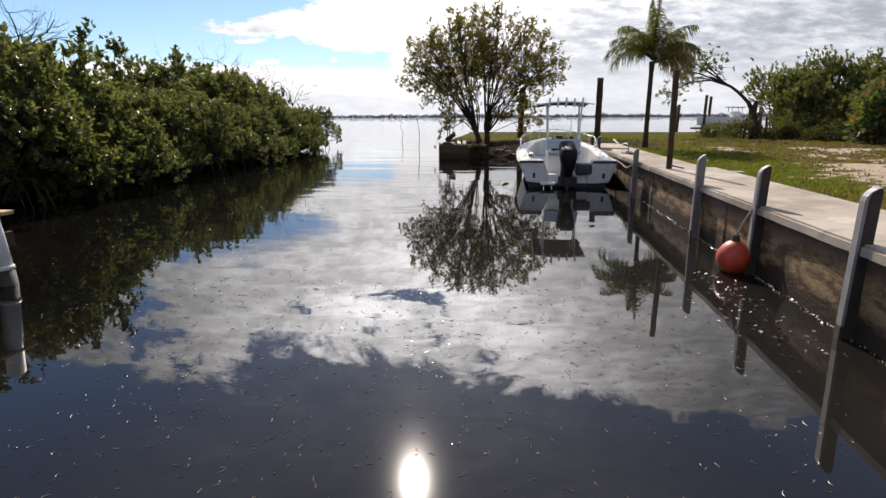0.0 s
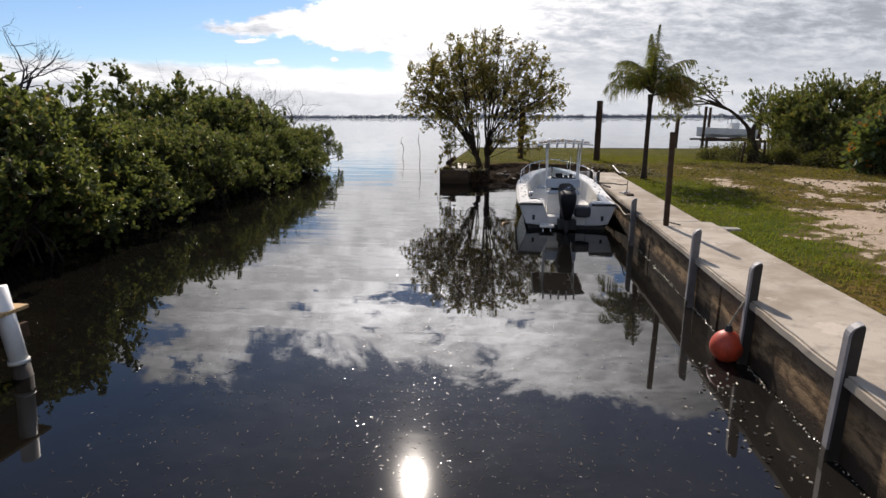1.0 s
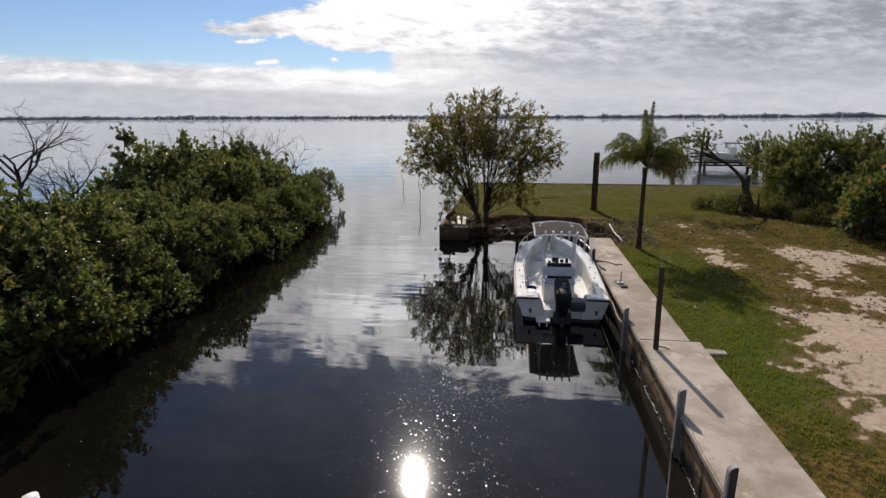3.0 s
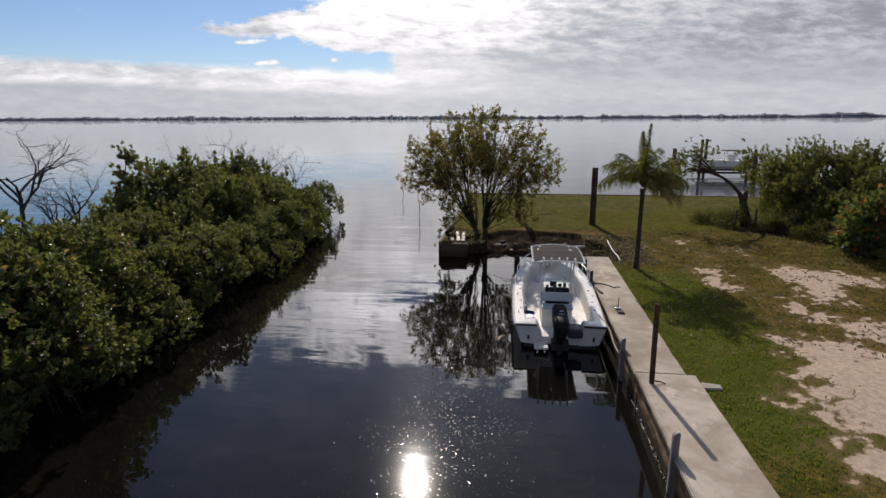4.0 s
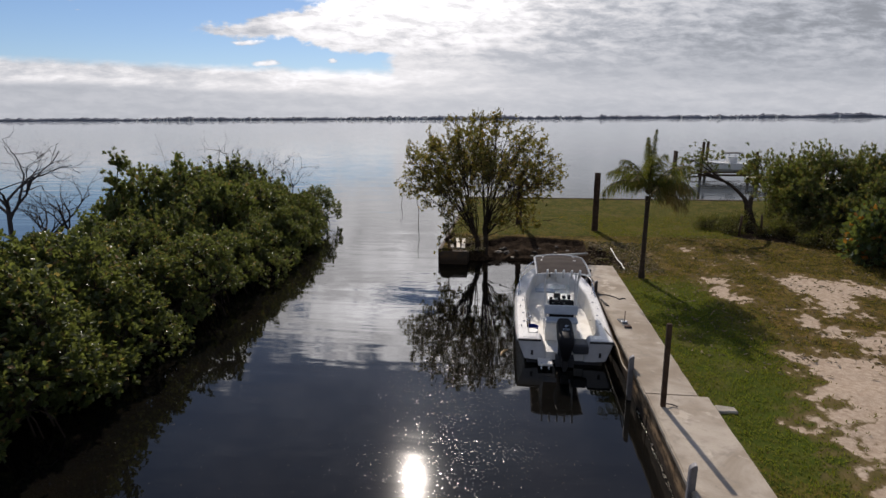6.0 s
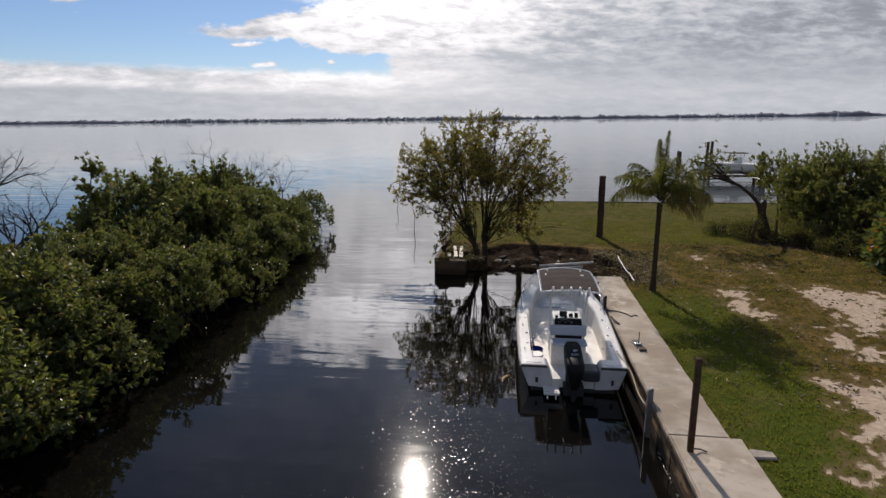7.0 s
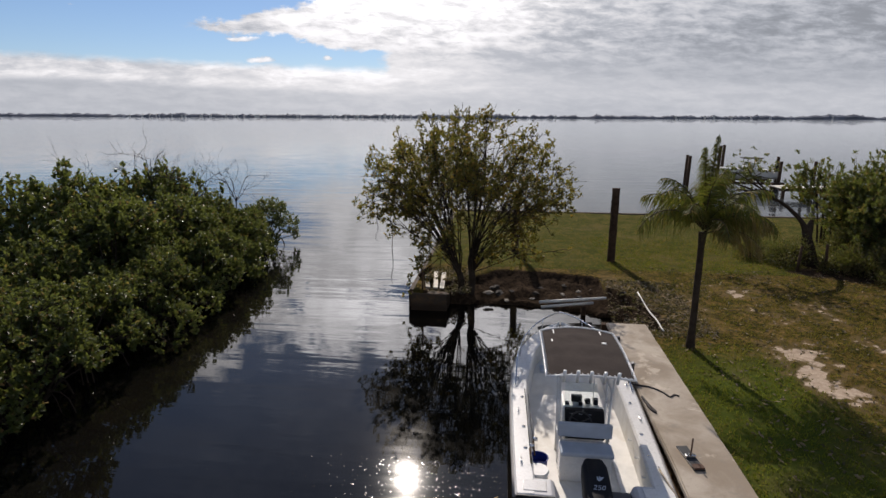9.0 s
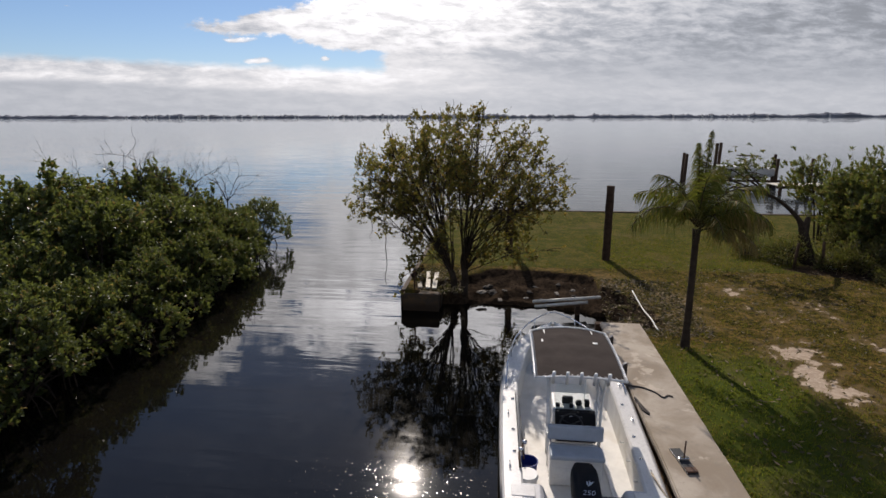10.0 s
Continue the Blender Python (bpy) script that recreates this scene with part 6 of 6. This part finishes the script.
def timber_dock():
    ob = thing("dock", "small timber dock with fresh yellow planks", "dock")
    for k in range(20):
        y = 4.10 - 0.145 * k
        box_part("plank", (-8.6, y - 0.138, 0.69), (-4.72, y, 0.73), NEW_WOOD, ob, bevel=0.005, seg=1)
    for y in (4.02, 2.6, 1.35):
        box_part("joist", (-8.6, y - 0.04, 0.50), (-4.86, y, 0.688), NEW_WOOD, ob, bevel=0.004, seg=1)
    box_part("bearer", (-4.92, 1.2, 0.33), (-4.87, 4.2, 0.49), OLD_WOOD, ob, bevel=0.004, seg=1)
    for x, y in ((-4.84, 3.9), (-6.9, 4.2), (-4.84, 1.4)):
        ob = thing("dock_pile", "white sleeved dock pile with a tide-stained foot", "pile", "piles of the timber dock", at=(x, y, 0))
        sl = rod("sleeve", [(0.09, 0, 0.16), (0, 0, 0.97)], 0.085, WHITE, ob, sides=20)
        rod("collar", [(0.09, 0, 0.15), (0.086, 0, 0.19)], 0.098, PVC, ob, sides=20)
        rod("foot", [(0.16, 0, -0.6), (0.09, 0, 0.16)], 0.09, PILE_DARK, ob, sides=14)


def boat_lift():
    Y = 56.0
    ob = thing("boat_lift", "timber boat lift with tall piles at a neighbouring dock", "boat lift")
    for x, y, h in ((17.7, Y - 1.5, 3.55), (18.9, Y + 1, 3.5), (22.6, Y - 1.6, 2.3), (23.6, Y + 1.2, 2.5), (15.9, Y + 1, 2.6), (15.2, Y - 2, 2.7), (25.6, Y - 1.0, 2.3)):
        rod("post", [(x, y, -1), (x + 0.05, y, h)], 0.13, OLD_WOOD, ob, sides=10)
    for y in (Y - 1.8, Y + 1.3):
        box_part("beam", (17.4, y - 0.10, 0.40), (23.0, y + 0.10, 0.58), OLD_WOOD, ob)
    box_part("bunk", (18.9, Y - 1.9, 0.58), (19.1, Y + 1.6, 0.70), OLD_WOOD, ob)
    box_part("bunk", (21.2, Y - 1.9, 0.58), (21.4, Y + 1.6, 0.70), OLD_WOOD, ob)
    ob = thing("dock", "pale timber dock running out into the bay", "dock")
    D = 49.8
    for k in range(30):
        box_part("plank", (20.3 + 0.5 * k, D - 0.9, 0.70), (20.78 + 0.5 * k, D + 0.9, 0.75), PALE_WOOD, ob, bevel=0, seg=1)
    for y in (D - 0.85, D + 0.75):
        box_part("joist", (20.3, y, 0.50), (35.3, y + 0.1, 0.698), OLD_WOOD, ob)
    for k in range(7):
        for y in (D - 0.96, D + 0.96):
            rod("post", [(20.5 + 2.3 * k, y, -1), (20.5 + 2.3 * k, y, 2.35 if k == 1 else 0.9)], 0.13, OLD_WOOD, ob, sides=8)
    ob = thing("lifted_boat", "white open boat with a small dark top on the lift", "boat", at=(20.3, Y - 0.2, 0.68))
    b = Build()
    v, f = [], []
    for s in np.linspace(0, 1, 12):
        half = np.interp(s, (0, 0.5, 0.8, 1), (0.95, 1.05, 0.8, 0.05))
        x = 2.6 - 5.4 * s
        v += [(x, -half, 0.75 + 0.25 * s), (x, -half * 0.85, 0.2 + 0.2 * s), (x, 0, 0.0 + 0.45 * max(0, s - 0.7)), (x, half * 0.85, 0.2 + 0.2 * s), (x, half, 0.75 + 0.25 * s)]
    for i in range(11):
        f += [(5 * i + k, 5 * i + k + 1, 5 * i + 6 + k, 5 * i + 5 + k) for k in range(4)] + [(5 * i, 5 * i + 5, 5 * i + 9, 5 * i + 4)]
    f.append((0, 1, 2, 3, 4))
    b.add(v, f)
    b.object("hull", GEL, ob)
    box_part("console", (0.2, -0.4, 0.72), (0.9, 0.4, 1.4), GEL, ob, bevel=0.05)
    for x in (0.1, 1.0):
        for y in (-0.45, 0.45):
            rod("leg", [(x, y, 0.7), (x, y, 1.75)], 0.03, STEEL, ob)
    box_part("top", (-0.2, -0.6, 1.75), (1.3, 0.6, 1.82), CANVAS, ob, "dark canvas top", bevel=0.02)
    box_part("engine", (2.55, -0.2, 0.3), (3.0, 0.2, 1.3), COWL, ob, "dark outboard engine", bevel=0.08)


def lawn_litter():
    ob = thing("plastic_bag", "crumpled white plastic bag at the foot of the bushes", "bag", at=(11.5, 25.4, 0.68))
    bm = bmesh.new()
    bmesh.ops.create_icosphere(bm, subdivisions=3, radius=0.16)
    for v in bm.verts:
        v.co = v.co * (1 + 0.5 * noise.noise(v.co * 9))
        v.co.z *= 0.6
    part("sheet", bm, WHITE, ob)
    for x, y, h, lx in ((10.2, 25.2, 0.95, 0.05), (11.2, 25.3, 1.0, -0.1), (13.4, 24.8, 0.9, 0.05)):
        ob = thing("fence_stake", "short leaning grey stake at the foot of the thicket", "stake", "stakes along the thicket", at=(x, y, 0.6))
        rod("shaft", [(0, 0, -0.2), (lx, 0, h)], 0.05, OLD_WOOD, ob)


def floating_bits():
    rg = np.random.RandomState(77)
    b = Build()
    def strew(n, lo, hi):
        return np.concatenate([rg.uniform(lo, hi, (n, 2)), np.full((n, 1), 0.005)], 1)
    p = np.concatenate([strew(160, (-7.6, 0.5), (2.6, 14.0)), strew(430, (-3.4, 1.2), (2.2, 8.5)), strew(150, (-7.9, 3.0), (-6.4, 26.0))])
    b.leaves(p, rg.normal(0, 1, p.shape) * (1, 1, 0.30), 0.013, 0.007, 0.12, rg)
    # added facets lying almost flat, standing in for sun glitter on ripples
    facets = Build()
    u = rg.uniform(0.08, 1, 3000)
    cx, cy = -0.1 - 1.1 * u + rg.normal(0, 0.80, 3000), 1.4 + 12.6 * u
    swirl = np.array([0.2, 8.6]) + rg.normal(0, 1, (130, 2)) * (0.45, 0.22)
    for x, y in list(zip(cx, cy)) + swirl.tolist():
        e, a0 = rg.uniform(0.5, 1.0) * (0.0050 + 0.0062 * min(1.0, max(0.0, (y - 2.5) / 5.0))), rg.uniform(0, 1.57)
        tx, ty = rg.normal(0, rg.choice((0.035, 0.065)), 2)
        ring = [(e * math.cos(a0 + k * 1.57), e * math.sin(a0 + k * 1.57)) for k in range(4)]
        facets.add([(x + p[0], y + p[1], 0.004 + tx * p[0] + ty * p[1]) for p in ring], [(0, 1, 2, 3)])
    tagged(facets.object("floating_flakes", GLINT_FACET), "tiny added facets standing in for sun glitter on the ripples", "floating bits", kind="stuff")
    straw = Build()
    for x, y, _ in strew(850, (-3.2, 0.9), (2.2, 4.4)).tolist() + strew(420, (-6.5, 2.0), (2.4, 9.0)).tolist():
        a0, l, k = rg.uniform(0, 6.3), rg.uniform(0.015, 0.05), rg.normal(0, 0.9)
        straw.tube([(x + l * u * math.cos(a0 + k * u), y + l * u * math.sin(a0 + k * u), 0.003) for u in (-0.5, -0.17, 0.17, 0.5)], 0.0015, 3, cap=False)
    tagged(straw.object("floating_straw", STRAW), "thin pale curled straws floating on the dark water", "floating bits", kind="stuff")
    # pale cluster that stands in for sunlight glinting beside the wall
    q = np.stack([2.35 + rg.normal(0, 0.14, 110), rg.uniform(3.0, 5.2, 110), np.full(110, 0.005)], 1)
    b.leaves(q, rg.normal(0, 1, q.shape) * (1, 1, 0.10), 0.042, 0.022, 0.15, rg)
    w = np.stack([2.822 + rg.normal(0, 0.012, 420), rg.uniform(2.2, 10.4, 420), np.full(420, 0.008)], 1)
    b.leaves(w, rg.normal(0, 1, w.shape) * (0.3, 1, 0.1), 0.03, 0.014, 0.15, rg)
    tagged(b.object("floating_flecks", FLECK), "pale leaf bits and foam flecks, some standing in for sun glints", "floating bits", kind="stuff")
    ob = thing("palm_husk", "pale yellow palm husk floating beside the boat", "husk", at=(0.08, 12.95, 0.01, 0, 0, 70))
    b = Build()
    b.tube(bend([(-0.20, 0, 0), (-0.02, 0.03, 0.010), (0.20, -0.02, 0.0)], 8), np.array([0.008, 0.020, 0.030, 0.034, 0.032, 0.026, 0.018, 0.006]), 8)
    b.object("husk", NEW_WOOD, ob)


dock_things()
bank_things()
tall_posts()
thin_sticks()
boat_lift()
lawn_litter()
floating_bits()
grass()
timber_dock()
concrete_walk()
seawall()
west_bulkhead()
